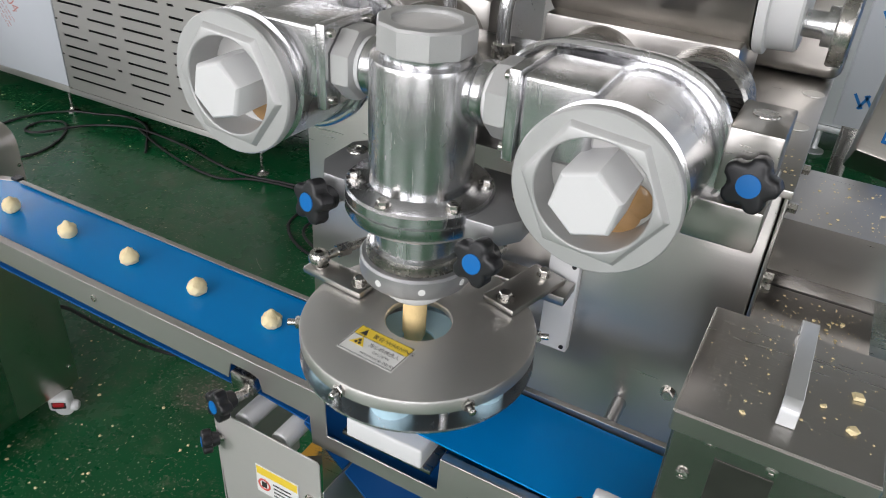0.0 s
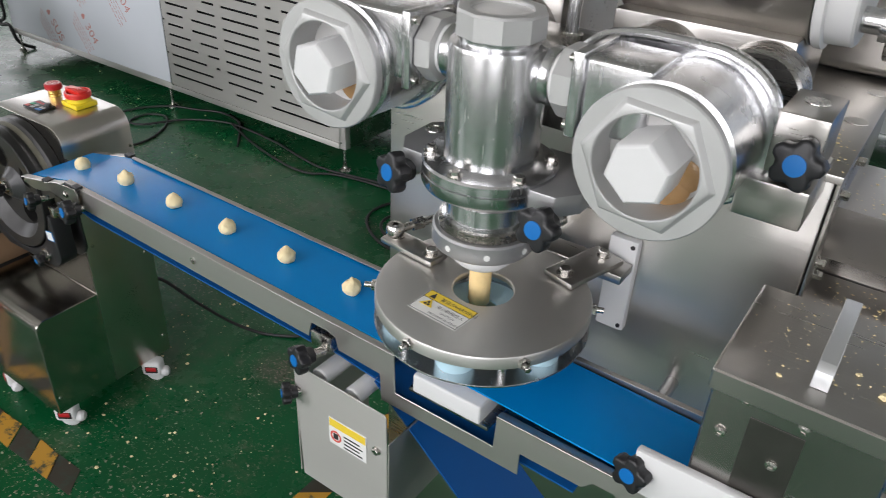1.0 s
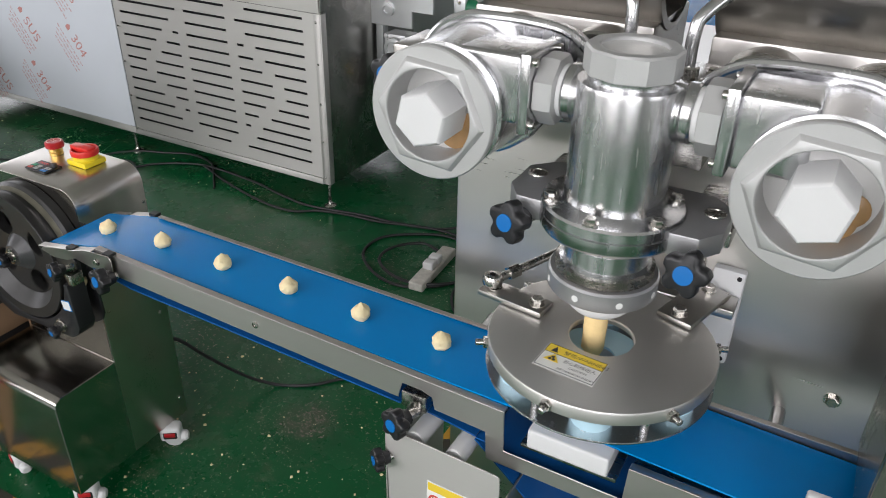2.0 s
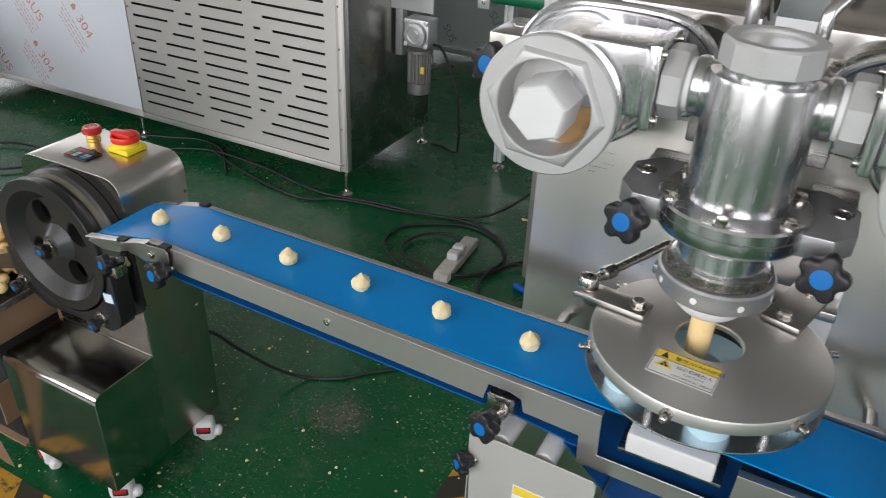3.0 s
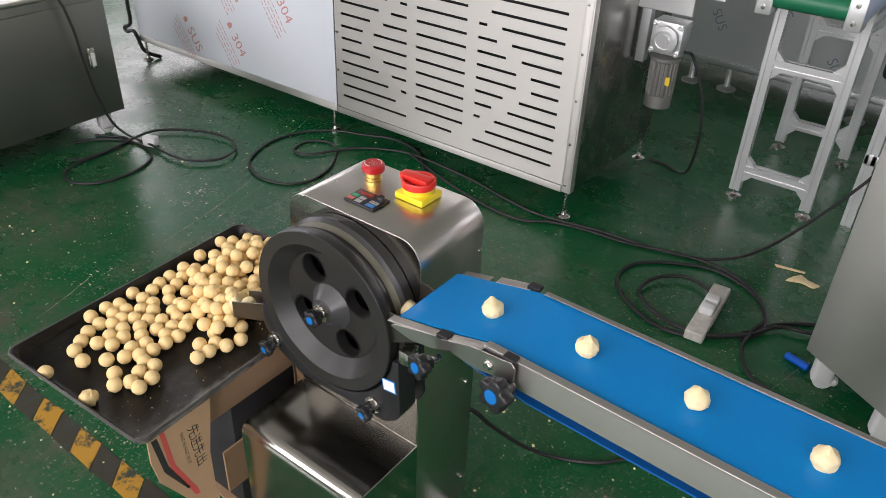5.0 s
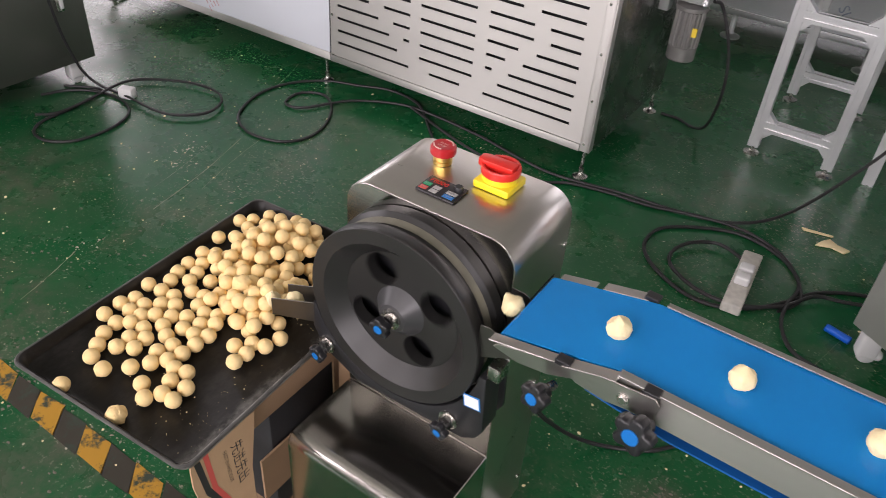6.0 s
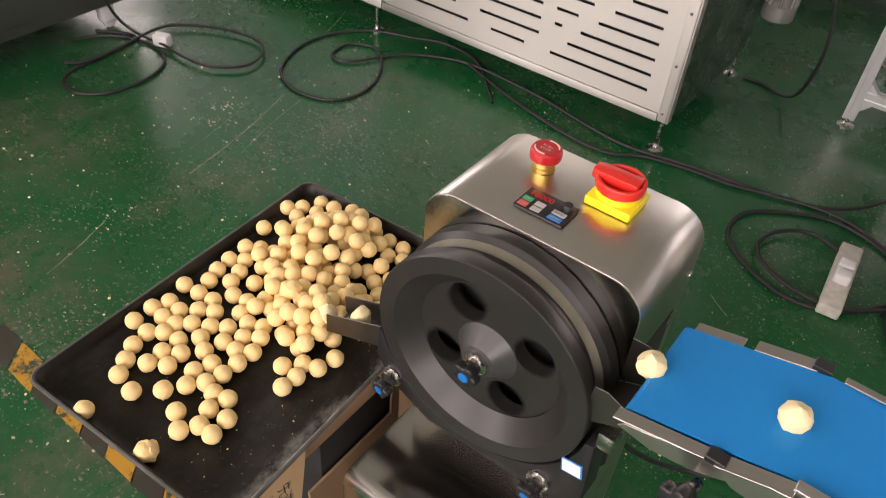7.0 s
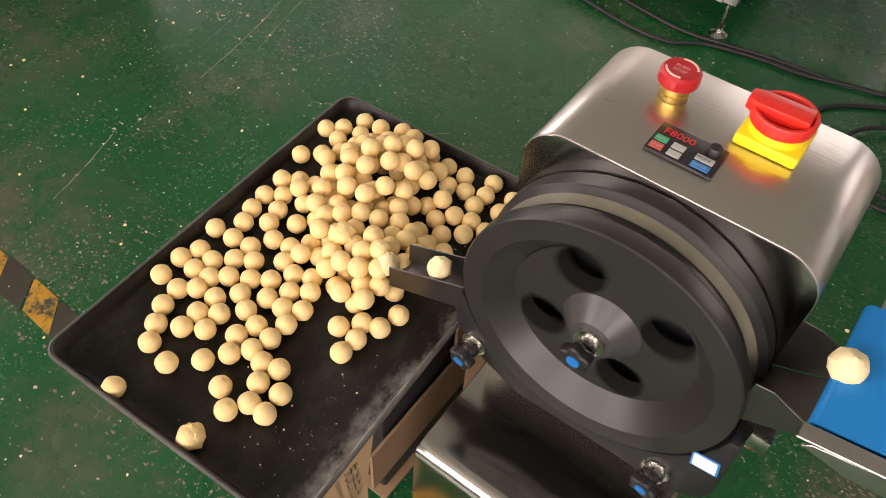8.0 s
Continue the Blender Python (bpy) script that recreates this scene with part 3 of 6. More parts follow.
def encruster():
    e = thing("encrusting_machine", "stainless food encrusting machine with two pump heads and a forming shutter", "machine", (AX, 1.085, 0))
    body = B()
    box(body, -0.525, 0.185, 1.085, 1.50, 0.09, 1.13, 0.004)
    part("body", body, BODY, e, "brushed stainless machine cabinet")
    part("base_frame", box(B(), -0.50, 0.16, 1.11, 1.48, 0.0, 0.09), STEEL_DARK, e)
    part("work_top", box(B(), -0.53, 0.195, 1.06, 1.75, 1.1305, 1.142, 0.002), STEEL, e)
    # middle tube, flange, neck and collar
    t = B()
    lathe(t, (AX, AY, 0), (0, 0, 1), [(0.0625, 1.115), (0.0625, 1.262), (0.061, 1.267), (0.050, 1.268), (0.050, 1.275)], 64)
    tube = part("tube", t, POLISHED, e, "scratched polished steel filling tube")
    n = B()
    lathe(n, (AX, AY, 1.275), (0, 0, 1), [(0.048, 0), (0.054, 0.0005), (0.0565, 0.002), (0.0565, 0.0295), (0.0545, 0.0325), (0.0405, 0.0325)], 10, 0.25)
    lathe(n, (AX, AY, 1.275), (0, 0, 1), [(0.046, 0.0327), (0.040, 0.0327), (0.0385, 0.031), (0.0385, 0.026)], 40)
    part("sight_nut", n, BLASTED, e, "faceted satin nut round a sight glass")
    part("sight_glass", lathe(B(), (AX, AY, 1.303), (0, 0, 1), [(0.0388, 0), (0, 0.0005)], 40), FROSTED, e, "frosted white sight glass")
    f = B()
    lathe(f, (AX, AY, 0), (0, 0, 1), [(0.062, 1.118), (0.070, 1.114), (0.088, 1.114), (0.0905, 1.111), (0.0905, 1.100), (0.088, 1.0985), (0.0905, 1.097), (0.0905, 1.084), (0.088, 1.079), (0.070, 1.071), (0.058, 1.062), (0.055, 1.058), (0.055, 1.035), (0.060, 1.031)], 64)
    part("flange", f, POLISHED, e, "bolted polished steel flange")
    th = B()
    prof = [(0.060, 1.031)]
    for i in range(4):
        prof += [(0.0645, 1.029 - 0.004 * i), (0.0605, 1.027 - 0.004 * i)]
    lathe(th, (AX, AY, 0), (0, 0, 1), prof, 48)
    part("thread", th, ZINC, e)
    part("collar", lathe(B(), (AX, AY, 0), (0, 0, 1), [(0.062, 1.016), (0.070, 1.016), (0.0725, 1.013), (0.0725, 0.992), (0.070, 0.988), (0.045, 0.988)], 56), GREY_ALU, e, "grey threaded collar")
    for i in range(8):
        a = radians(-100 + 45 * i)
        part("collar_hole", rod(B(), (AX + 0.0715 * math.cos(a), AY + 0.0715 * math.sin(a), 1.001), (AX + 0.0728 * math.cos(a), AY + 0.0728 * math.sin(a), 1.001), 0.0045, 14), LABEL_WHITE, e)
    part("nozzle", lathe(B(), (AX, AY, 0), (0, 0, 1), [(0.0455, 0.990), (0.0455, 0.972), (0.043, 0.962), (0.036, 0.955), (0.024, 0.952), (0.018, 0.952)], 40), WHITE_PLASTIC, e, "white plastic nozzle")
    for i in range(6):
        a = radians(-120 + 60 * i + 28)
        hex_bolt(e, (AX + 0.079 * math.cos(a), AY + 0.079 * math.sin(a), 1.115), (0, 0, 1), 0.0075, 0.008, "flange_bolt", a)
    # clamps at both sides of the flange
    for s in (-1, 1):
        pts = [(AX + s * u, v) for u, v in ((0.04, 0.845), (0.116, 0.848), (0.138, 0.880), (0.138, 0.945), (0.108, 0.978), (0.04, 0.978))]
        part("clamp_arm", prism(B(), pts, pose(0, 0, 1.078), 0.029, 0.002, 2), GREY_ALU, e, "grey chamfered clamp plate")
        part("clamp_cap", lathe(B(), (AX + s * 0.118, 0.925, 1.107), (0, 0, 1), [(0.014, 0), (0.0135, 0.0015), (0.010, 0.0018), (0.0095, 0.0008), (0, 0.0008)], 24), ZINC, e)
        part("bracket", box(B(), AX + s * 0.11 - 0.03, AX + s * 0.11 + 0.03, 0.95, 1.085, 1.05, 1.075, 0.003), STEEL_DARK, e)
    star_knob(e, (-0.315, 0.812, 1.082), (-0.25, -0.95, 0.15), 0.030)
    star_knob(e, (-0.088, 0.806, 1.079), (-0.1, -0.98, 0.15), 0.030)
    pl = pump(e, -0.433, 1.198, -1)
    pr = pump(e, 0.025, 1.190, 1)
    # mounting lugs beside the pump heads
    for s, x in ((1, 0.145), (-1, -0.545)):
        part("lug", box(B(), x - 0.028, x + 0.028, 0.962, 1.06, 1.165, 1.238, 0.003), STEEL, e)
        part("lug_pin", lathe(B(), (x, 1.02, 1.238), (0, 0, 1), [(0.015, 0), (0.0145, 0.0012), (0, 0.0012)], 24), ZINC, e)
        if s > 0:
            part("guide", box(B(), x - 0.05, x + 0.03, 0.955, 1.085, 1.105, 1.155, 0.003), STEEL, e)
    star_knob(e, (0.153, 0.932, 1.192), (-0.1, -0.98, 0.12), 0.032)
    star_knob(e, (-0.541, 0.886, 1.216), (-0.25, -0.95, 0.1), 0.030)
    # stirring drums above
    for x0, x1 in ((-0.53, -0.235), (-0.165, 0.095)):
        d = B()
        lathe(d, (x0, 1.23, 1.36), (1, 0, 0), [(0.10, 0), (0.112, 0.002), (0.112, x1 - x0 - 0.002), (0.10, x1 - x0)], 56)
        part("drum", d, STEEL, e, "brushed steel feed drum")
        part("drum_seal", lathe(B(), (x1 if x0 > -0.3 else x0, 1.23, 1.36), (1 if x0 > -0.3 else -1, 0, 0), [(0.112, 0), (0.114, 0.002), (0.114, 0.012), (0.106, 0.014), (0.105, 0.046), (0.102, 0.049), (0, 0.049)], 48), WHITE_PLASTIC, e, "white plastic drum end")
        xx = x1 + 0.049 if x0 > -0.3 else x0 - 0.049
        s = 1 if x0 > -0.3 else -1
        part("drum_shaft", lathe(B(), (xx, 1.20, 1.297), (s, 0, 0), [(0.0165, 0), (0.0165, 0.024), (0.024, 0.024), (0.024, 0.036), (0.014, 0.036)], 28), POLISHED, e)
        part("thumb_nut", lathe(B(), (xx + s * 0.036, 1.20, 1.297), (s, 0, 0), [(0, 0), (0.043, 0), (0.045, 0.002), (0.045, 0.017), (0.043, 0.019), (0, 0.019)], 48), ZINC, e, "knurled steel nut")
        bl = B()
        box(bl, x0 + 0.005, x1 - 0.005, 1.13, 1.34, 1.142, 1.27, 0.004)
        part("drum_block", bl, STEEL, e)
        for k in range(2):
            xk = x0 + 0.085 + 0.14 * k
            part("rotor_cap", lathe(B(), (xk, 1.13, 1.205), (0, -1, 0), [(0.062, 0), (0.062, 0.05), (0.058, 0.054), (0, 0.054)], 40), STEEL_DARK, e)
    # bent handle pipes between the drums
    for pts in ([(-0.16, 1.0, 1.24), (-0.16, 1.0, 1.30), (-0.152, 1.01, 1.325), (-0.11, 1.05, 1.36), (0.0, 1.09, 1.42)], [(-0.245, 1.02, 1.24), (-0.245, 1.02, 1.31), (-0.255, 1.03, 1.335), (-0.30, 1.06, 1.37), (-0.40, 1.09, 1.42)]):
        part("pipe_handle", hose(B(), spline([Vector(p) for p in pts], 6), 0.0085, 14), POLISHED, e)
        part("pipe_socket", rod(B(), pts[0], (pts[0][0], pts[0][1], 1.262), 0.014, 20, 0.002), ZINC, e)
    part("valve_block", box(B(), -0.285, -0.115, 0.96, 1.085, 1.142, 1.245, 0.003), STEEL_DARK, e)
    for x, y in ((-0.135, 0.985), (-0.135, 1.04), (-0.265, 0.985), (-0.265, 1.04)):
        hex_bolt(e, (x, y, 1.246), (0, 0, 1), 0.007, 0.006)
    part("bearing_plate", box(B(), 0.03, 0.203, 1.50, 1.72, 1.143, 1.42, 0.02, 4), STEEL, e, "upright steel bearing block")
    for cx, cy in ((0.175, 1.43), (0.170, 1.275)):
        part("plug_cap", lathe(B(), (cx, cy, 1.142), (0, 0, 1), [(0.0165, 0), (0.016, 0.0012), (0, 0.0015)], 28), SATIN, e)
    # scratches on the filling tube
    rng = random.Random(4)
    marks = bmesh.new()
    for k in range(34):
        a, h, drop = radians(rng.uniform(-150, -30)), rng.uniform(1.14, 1.25), rng.uniform(-0.02, 0.02)
        side, R = rng.uniform(-0.10, 0.10) * (k % 3 == 0), 0.0627
        q = [Vector((AX + R * math.cos(a + side * i / 3), AY + R * math.sin(a + side * i / 3), h + drop * i / 3)) for i in range(4)]
        w = 0.00022
        lo = [marks.verts.new(v - Vector((0, 0, w)) - Vector((-math.sin(a), math.cos(a), 0)) * w) for v in q]
        hi = [marks.verts.new(v + Vector((0, 0, w)) + Vector((-math.sin(a), math.cos(a), 0)) * w) for v in q]
        for i in range(3):
            marks.faces.new((lo[i], lo[i + 1], hi[i + 1], hi[i]))
    part("scratches", marks, SATIN, tube, "fine bright scratches", kind="stuff")
    # white guide plates and studs on the front
    for x in (-0.05,):
        part("guide_plate", box(B(), x - 0.035, x + 0.012, 1.068, 1.085, 0.79, 0.955, 0.004), WHITE_PLASTIC, e, "white plastic guide plate")
        for z in (0.80, 0.945):
            part("plate_screw", rod(B(), (x + 0.004, 1.066, z), (x + 0.004, 1.069, z), 0.0035, 12), BLACK_PLASTIC, e)
    for x in (0.055, -0.44):
        part("conveyor_stud", rod(B(), (x, 0.955, 0.725), (x, 1.085, 0.725), 0.011, 20, 0.002), POLISHED, e)
    hex_bolt(e, (0.12, 1.085, 0.775), (0, -1, 0), 0.0095, 0.009)
    hex_bolt(e, (-0.40, 1.085, 0.775), (0, -1, 0), 0.010, 0.009)
    return e


encruster_ob = encruster()


def warning_label(parent, m, w, h):
    """Yellow and white warning sticker, lettered."""
    def flat(name, x0, x1, y0, y1, z, mat, text=""):
        return part(name, box(B(), x0, x1, y0, y1, z, z + 0.0003, m=m), mat, parent, text)
    flat("label", -w / 2, w / 2, -h / 2, h / 2, 0, LABEL_WHITE, "yellow and white warning sticker")
    flat("label_band", -w / 2 + 0.001, w / 2 - 0.001, h * 0.14, h / 2 - 0.001, 0.0004, LABEL_YELLOW)
    tri = [(-w * 0.42, -h * 0.18), (-w * 0.16, -h * 0.18), (-w * 0.29, h * 0.12)]
    part("label_triangle", prism(B(), tri, m @ pose(0, 0, 0.0008), 0.0004), LABEL_YELLOW, parent)
    bits = B()
    for a in (90, 210, 330):
        prism(bits, ngon(8, h * 0.045, 0, -w * 0.29 + h * 0.06 * math.cos(radians(a)), -h * 0.085 + h * 0.06 * math.sin(radians(a))), m @ pose(0, 0, 0.0012), 0.0003)
    part("label_symbol", bits, INK, parent)
    part("label_triangle", prism(B(), [(-w * 0.40, h * 0.19), (-w * 0.28, h * 0.19), (-w * 0.34, h * 0.42)], m @ pose(0, 0, 0.0008), 0.0002), INK, parent)
    frame_bits = B()
    for x0, x1, y0, y1 in ((-0.485, 0.485, -0.475, -0.462), (-0.485, 0.485, 0.462, 0.475), (-0.485, -0.477, -0.47, 0.47), (0.477, 0.485, -0.47, 0.47), (-0.485, 0.485, 0.125, 0.138)):
        box(frame_bits, w * x0, w * x1, h * y0, h * y1, 0.0008, 0.0010, m=m)
    part("label_border", frame_bits, INK, parent)
    for text, x, y, s in (("警告/WARNING", -0.19, 0.235, 0.165), ("当心机械伤人", -0.12, -0.07, 0.145), ("CAUTION", 0.02, -0.23, 0.105), ("MECHANICAL INJURY", -0.13, -0.39, 0.10)):
        words(parent, text, m @ pose(w * x, h * y, 0.0009), h * s)


WORDS = {}


def words(parent, text, m, size, mat=None, name="lettering"):
    """Raised lettering in the built-in font."""
    if text not in WORDS:
        cu = bpy.data.curves.new(name, "FONT")
        cu.body, cu.size, cu.resolution_u = text, 1.0, 3
        tmp = new("tmp", cu)
        WORDS[text] = bpy.data.meshes.new_from_object(tmp.evaluated_get(bpy.context.evaluated_depsgraph_get()))
        bpy.data.objects.remove(tmp)
    bm = B()
    bm.from_mesh(WORDS[text])
    bm.transform(m @ Matrix.Diagonal((size, size, size, 1)))
    return part(name, bm, mat or INK, parent, smooth=False)


def shutter(parent):
    """The forming shutter: round cover plate, iris blocks and lower plate; it rides up and down."""
    z = 0.918
    x, y = -0.186, 0.872
    p = B()
    lathe(p, (x, y, z), (0, 0, 1), [(0.044, -0.006), (0.0435, 0.0), (0.045, 0.002), (0.150, 0.002), (0.1535, 0.001), (0.155, -0.002), (0.155, -0.017), (0.152, -0.018), (0.151, -0.006), (0.044, -0.006)], 80)
    plate = part("shutter_plate", p, SATIN, parent, "round brushed steel shutter cover plate")
    part("lower_plate", lathe(B(), (x, y, z - 0.047), (0, 0, 1), [(0.05, 0), (0.1555, 0), (0.156, 0.0015), (0.1555, 0.003), (0.05, 0.003)], 72), POLISHED, plate, "thin round lower plate")
    for i in range(6):
        a = radians(-75 + 60 * i)
        part("shutter_block", lathe(B(), (x + 0.116 * math.cos(a), y + 0.116 * math.sin(a), z - 0.044), (0, 0, 1), [(0.026, 0), (0.027, 0.002), (0.027, 0.036)], 28), CYAN_PLASTIC, plate, "pale blue plastic shutter block")
        part("spacer", rod(B(), (x + 0.137 * math.cos(a + 0.5), y + 0.137 * math.sin(a + 0.5), z - 0.045), (x + 0.137 * math.cos(a + 0.5), y + 0.137 * math.sin(a + 0.5), z - 0.005), 0.006, 14), POLISHED, plate)
    part("iris", lathe(B(), (x, y, z - 0.03), (0, 0, 1), [(0.022, 0), (0.06, 0.004), (0.06, -0.004), (0.022, -0.004), (0.022, 0)], 36), CYAN_PLASTIC, plate)
    for a in (-96, -38, -150, 25, 80, 150):
        d = Vector((math.cos(radians(a)), math.sin(radians(a)), 0))
        at = Vector((x, y, z - 0.009)) + d * 0.154
        b = lathe(B(), at, d, [(0.0085, 0), (0.0085, 0.006), (0.0075, 0.007)], 6, 0.3)
        lathe(b, at, d, [(0.0045, 0), (0.0045, 0.017), (0.003, 0.018), (0, 0.018)], 14)
        part("rim_bolt", b, ZINC, plate)
    m = Matrix.Translation((-0.201, 0.793, z + 0.0024)) @ pose(0, 0, 0, 0, 0, -4.5)
    warning_label(plate, m, 0.084, 0.053)
    # lever arm to the drive
    for (ax, ay), (bx, by), w in (((-0.287, 0.885), (-0.358, 0.893), 0.040), ((-0.105, 0.964), (-0.082, 1.045), 0.055)):
        d = Vector((bx - ax, by - ay, 0))
        L = d.length
        yaw = math.degrees(math.atan2(d.y, d.x))
        part("lever", box(B(), -0.016, L + 0.018, -w / 2, w / 2, 0.003, 0.013, 0.0035, m=pose(ax, ay, z, 0, 0, yaw)), STEEL, plate, "flat steel lever")
        hex_bolt(plate, (ax, ay, z + 0.013), (0, 0, 1), 0.0095, 0.010, "lever_bolt")
        hex_bolt(plate, (bx, by, z + 0.013), (0, 0, 1), 0.008, 0.010, "lever_bolt")
    b = B()
    lathe(b, (-0.362, 0.893, z + 0.024), (0, 0, 1), [(0, -0.010), (0.012, -0.009), (0.015, -0.004), (0.015, 0.004), (0.012, 0.009), (0.005, 0.010)], 24)
    rod(b, (-0.358, 0.898, z + 0.024), (-0.285, 1.03, z + 0.04), 0.0065, 16)
    rod(b, (-0.348, 0.917, z + 0.0265), (-0.339, 0.933, z + 0.028), 0.0105, 6)
    part("tie_rod", b, ZINC, plate, "steel tie rod with a ball end")
    part("carrier", box(B(), -0.30, -0.04, 1.02, 1.066, z - 0.012, z + 0.004, 0.003), STEEL, plate)
    return plate


shutter_plate = shutter(encruster_ob)


def dough_rope():
    bm = B()
    lathe(bm, (AX, AY, 0), (0, 0, 1), [(0, 0.872), (0.012, 0.874), (0.0158, 0.884), (0.0162, 0.93), (0.0165, 0.99)], 32)
    single("dough_rope", bm, DOUGH, "filled dough rope hanging from the white nozzle", "dough", at=(AX, AY, 0.872))


dough_rope()


def lifting_block():
    bm = B()
    box(bm, -0.252, -0.132, 0.797, 0.955, 0.742, 0.776, 0.004, 3)
    bl = single("lifting_block", bm, WHITE_PLASTIC, "white plastic block that lifts the blue belt", "block", at=(-0.19, 0.876, 0.742))
    t = box(B(), -0.262, -0.120, 0.802, 0.95, 0.735, 0.742, 0.001)
    part("carrier_plate", t, STEEL_DARK, bl)
    part("push_rod", rod(B(), (-0.19, 0.9, 0.60), (-0.19, 0.9, 0.735), 0.010), POLISHED, bl)
    return bl


block_ob = lifting_block()


# ---- rounding machine ----
WX, WY, WZ = -1.515, 0.862, 0.650  # wheel centre


def rounded_top(x0, x1, z0, z1, r, n=8):
    pts = [(x0, z0), (x1, z0)]
    pts += [(x1 - r + r * math.cos(radians(90 * i / n)), z1 - r + r * math.sin(radians(90 * i / n))) for i in range(n + 1)]
    pts += [(x0 + r + r * math.cos(radians(90 + 90 * i / n)), z1 - r + r * math.sin(radians(90 + 90 * i / n))) for i in range(n + 1)]
    return pts


def castor(parent, x, y, z=0.07, turn=0.0, red=True):
    m = pose(x, y, 0, 0, 0, turn)
    w = B()
    lathe(w, m @ Vector((0, -0.011, 0.026)), m.to_3x3() @ Vector((0, 1, 0)), [(0, 0), (0.020, 0), (0.025, 0.003), (0.026, 0.006), (0.026, 0.016), (0.025, 0.019), (0.020, 0.022), (0, 0.022)], 28)
    c = part("castor", w, WHITE_PLASTIC, parent, "white swivel castor")
    f = box(B(), -0.034, 0.022, -0.021, 0.021, 0.024, z, 0.011, 3, m)
    lathe(f, m @ Vector((0.024, 0, 0.030)), m.to_3x3() @ Vector((1, 0, 0)), [(0.016, -0.01), (0.015, 0.008), (0.010, 0.014), (0, 0.016)], 20)
    part("fork", f, WHITE_PLASTIC, c, "bulky white castor shell")
    if red:
        part("brake_slot", box(B(), -0.024, 0.014, -0.0225, 0.0225, 0.036, 0.060, 0.004, 2, m), BLACK_PLASTIC, c)
        part("brake", box(B(), -0.020, 0.010, -0.0245, 0.0245, 0.044, 0.058, 0.003, 2, m), DEEP_RED, c, "red brake lever")


def rounder():
    r = thing("rounding_machine", "stainless ball rounding machine with a big black wheel, on white castors", "machine", (-1.51, 0.93, 0))
    body = B()
    prism(body, rounded_top(-1.662, -1.358, 0.07, 0.8125, 0.045), pose(0, 1.108, 0, 90), 1.108 - 0.928, 0.0025, 2)
    part("column", body, STEEL_M, r, "brushed stainless column with a rounded top")
    part("front_sheet", prism(B(), rounded_top(-1.6605, -1.3595, 0.365, 0.811, 0.0435), pose(0, 0.928, 0, 90), 0.0016), FOLDED, r, "polished front sheet of the column")
    base = B()
    n = 8
    side = [(0.929, 0.07), (0.929, 0.362)] + [(0.757 + 0.024 - 0.024 * math.sin(radians(90 * i / n)), 0.362 - 0.024 + 0.024 * math.cos(radians(90 * i / n))) for i in range(n + 1)] + [(0.757, 0.07)]
    prism(base, side, pose(-1.662, 0, 0) @ Matrix(((0, 0, 1, 0), (1, 0, 0, 0), (0, 1, 0, 0), (0, 0, 0, 1))), 0.304, 0.0015, 1)
    part("base", base, FOLDED, r, "brushed stainless base box")
    # near-black strips laid on the sheet; the shade of the vents is their colour
    slots = B()
    for i in range(6):
        box(slots, -1.3585, -1.3572, 0.99, 1.075, 0.60 + 0.014 * i, 0.606 + 0.014 * i)
    part("vent_slots", slots, DARK, r)
    for y, z in ((1.098, 0.721), (1.083, 0.416), (0.945, 0.50), (0.77, 0.12), (1.09, 0.13), (1.07, 0.655), (0.945, 0.655)):
        part("side_screw", lathe(B(), (-1.358, y, z), (1, 0, 0), [(0.0045, 0), (0.004, 0.0018), (0, 0.0024)], 12), ZINC, r)
    for x, y in ((-1.622, 0.778), (-1.378, 0.792), (-1.622, 1.06), (-1.352, 1.045)):
        castor(r, x, y, 0.072, 35 if x > -1.5 else -20)
    # fixed black housing behind and below the wheel
    h = B()
    pts = [(WX + 0.157 * math.cos(radians(a)), WZ + 0.157 * math.sin(radians(a))) for a in range(170, 11, -12)]
    pts = [(-1.355, 0.662), (-1.347, 0.655), (-1.340, 0.515), (-1.350, 0.495), (-1.372, 0.480), (-1.575, 0.478), (-1.655, 0.510), (-1.668, 0.535), (-1.672, 0.64)] + pts[::1]
    prism(h, pts, pose(0, 0.926, 0, 90), 0.008, 0.002, 2)
    part("housing", h, BLACK_PLASTIC, r, "black plastic housing round the wheel")
    # lower front shell
    s = B()
    arc = [(WX + 0.161 * math.cos(radians(a)), WZ + 0.161 * math.sin(radians(a))) for a in range(-8, -165, -8)]
    pts = [(-1.343, 0.628), (-1.338, 0.515), (-1.348, 0.495), (-1.372, 0.478), (-1.58, 0.470), (-1.652, 0.505), (-1.676, 0.545), (-1.674, 0.60)][::1] + arc[::-1]
    prism(s, pts, pose(0, 0.896, 0, 90), 0.044, 0.003, 2)
    part("lower_shell", s, BLACK_PLASTIC, r, "black lower wheel guard")
    st = [(-0.012, -0.015), (0.017, -0.011), (0.013, 0.015), (-0.016, 0.011)]
    part("sticker", prism(B(), st, pose(-1.362, 0.8516, 0.570, 90, 0, 0), 0.0006), INK_BLUE, r, "small white sticker with a blue border")
    st = [(a * 0.85, b * 0.82) for a, b in st]
    part("sticker_face", prism(B(), st, pose(-1.362, 0.8510, 0.570, 90, 0, 0), 0.0006), LABEL_WHITE, r)
    for x, z in ((-1.645, 0.520), (-1.398, 0.505)):
        part("stud_washer", lathe(B(), (x, 0.852, z), (0, -1, 0), [(0.017, 0), (0.0168, 0.004), (0.012, 0.0045), (0.012, 0.012), (0, 0.012)], 24), ZINC, r)
        star_knob(r, (x - 0.003, 0.823, z - 0.008), (-0.1, -0.97, -0.1), 0.0175)
    # drum behind the front wheel
    d = B()
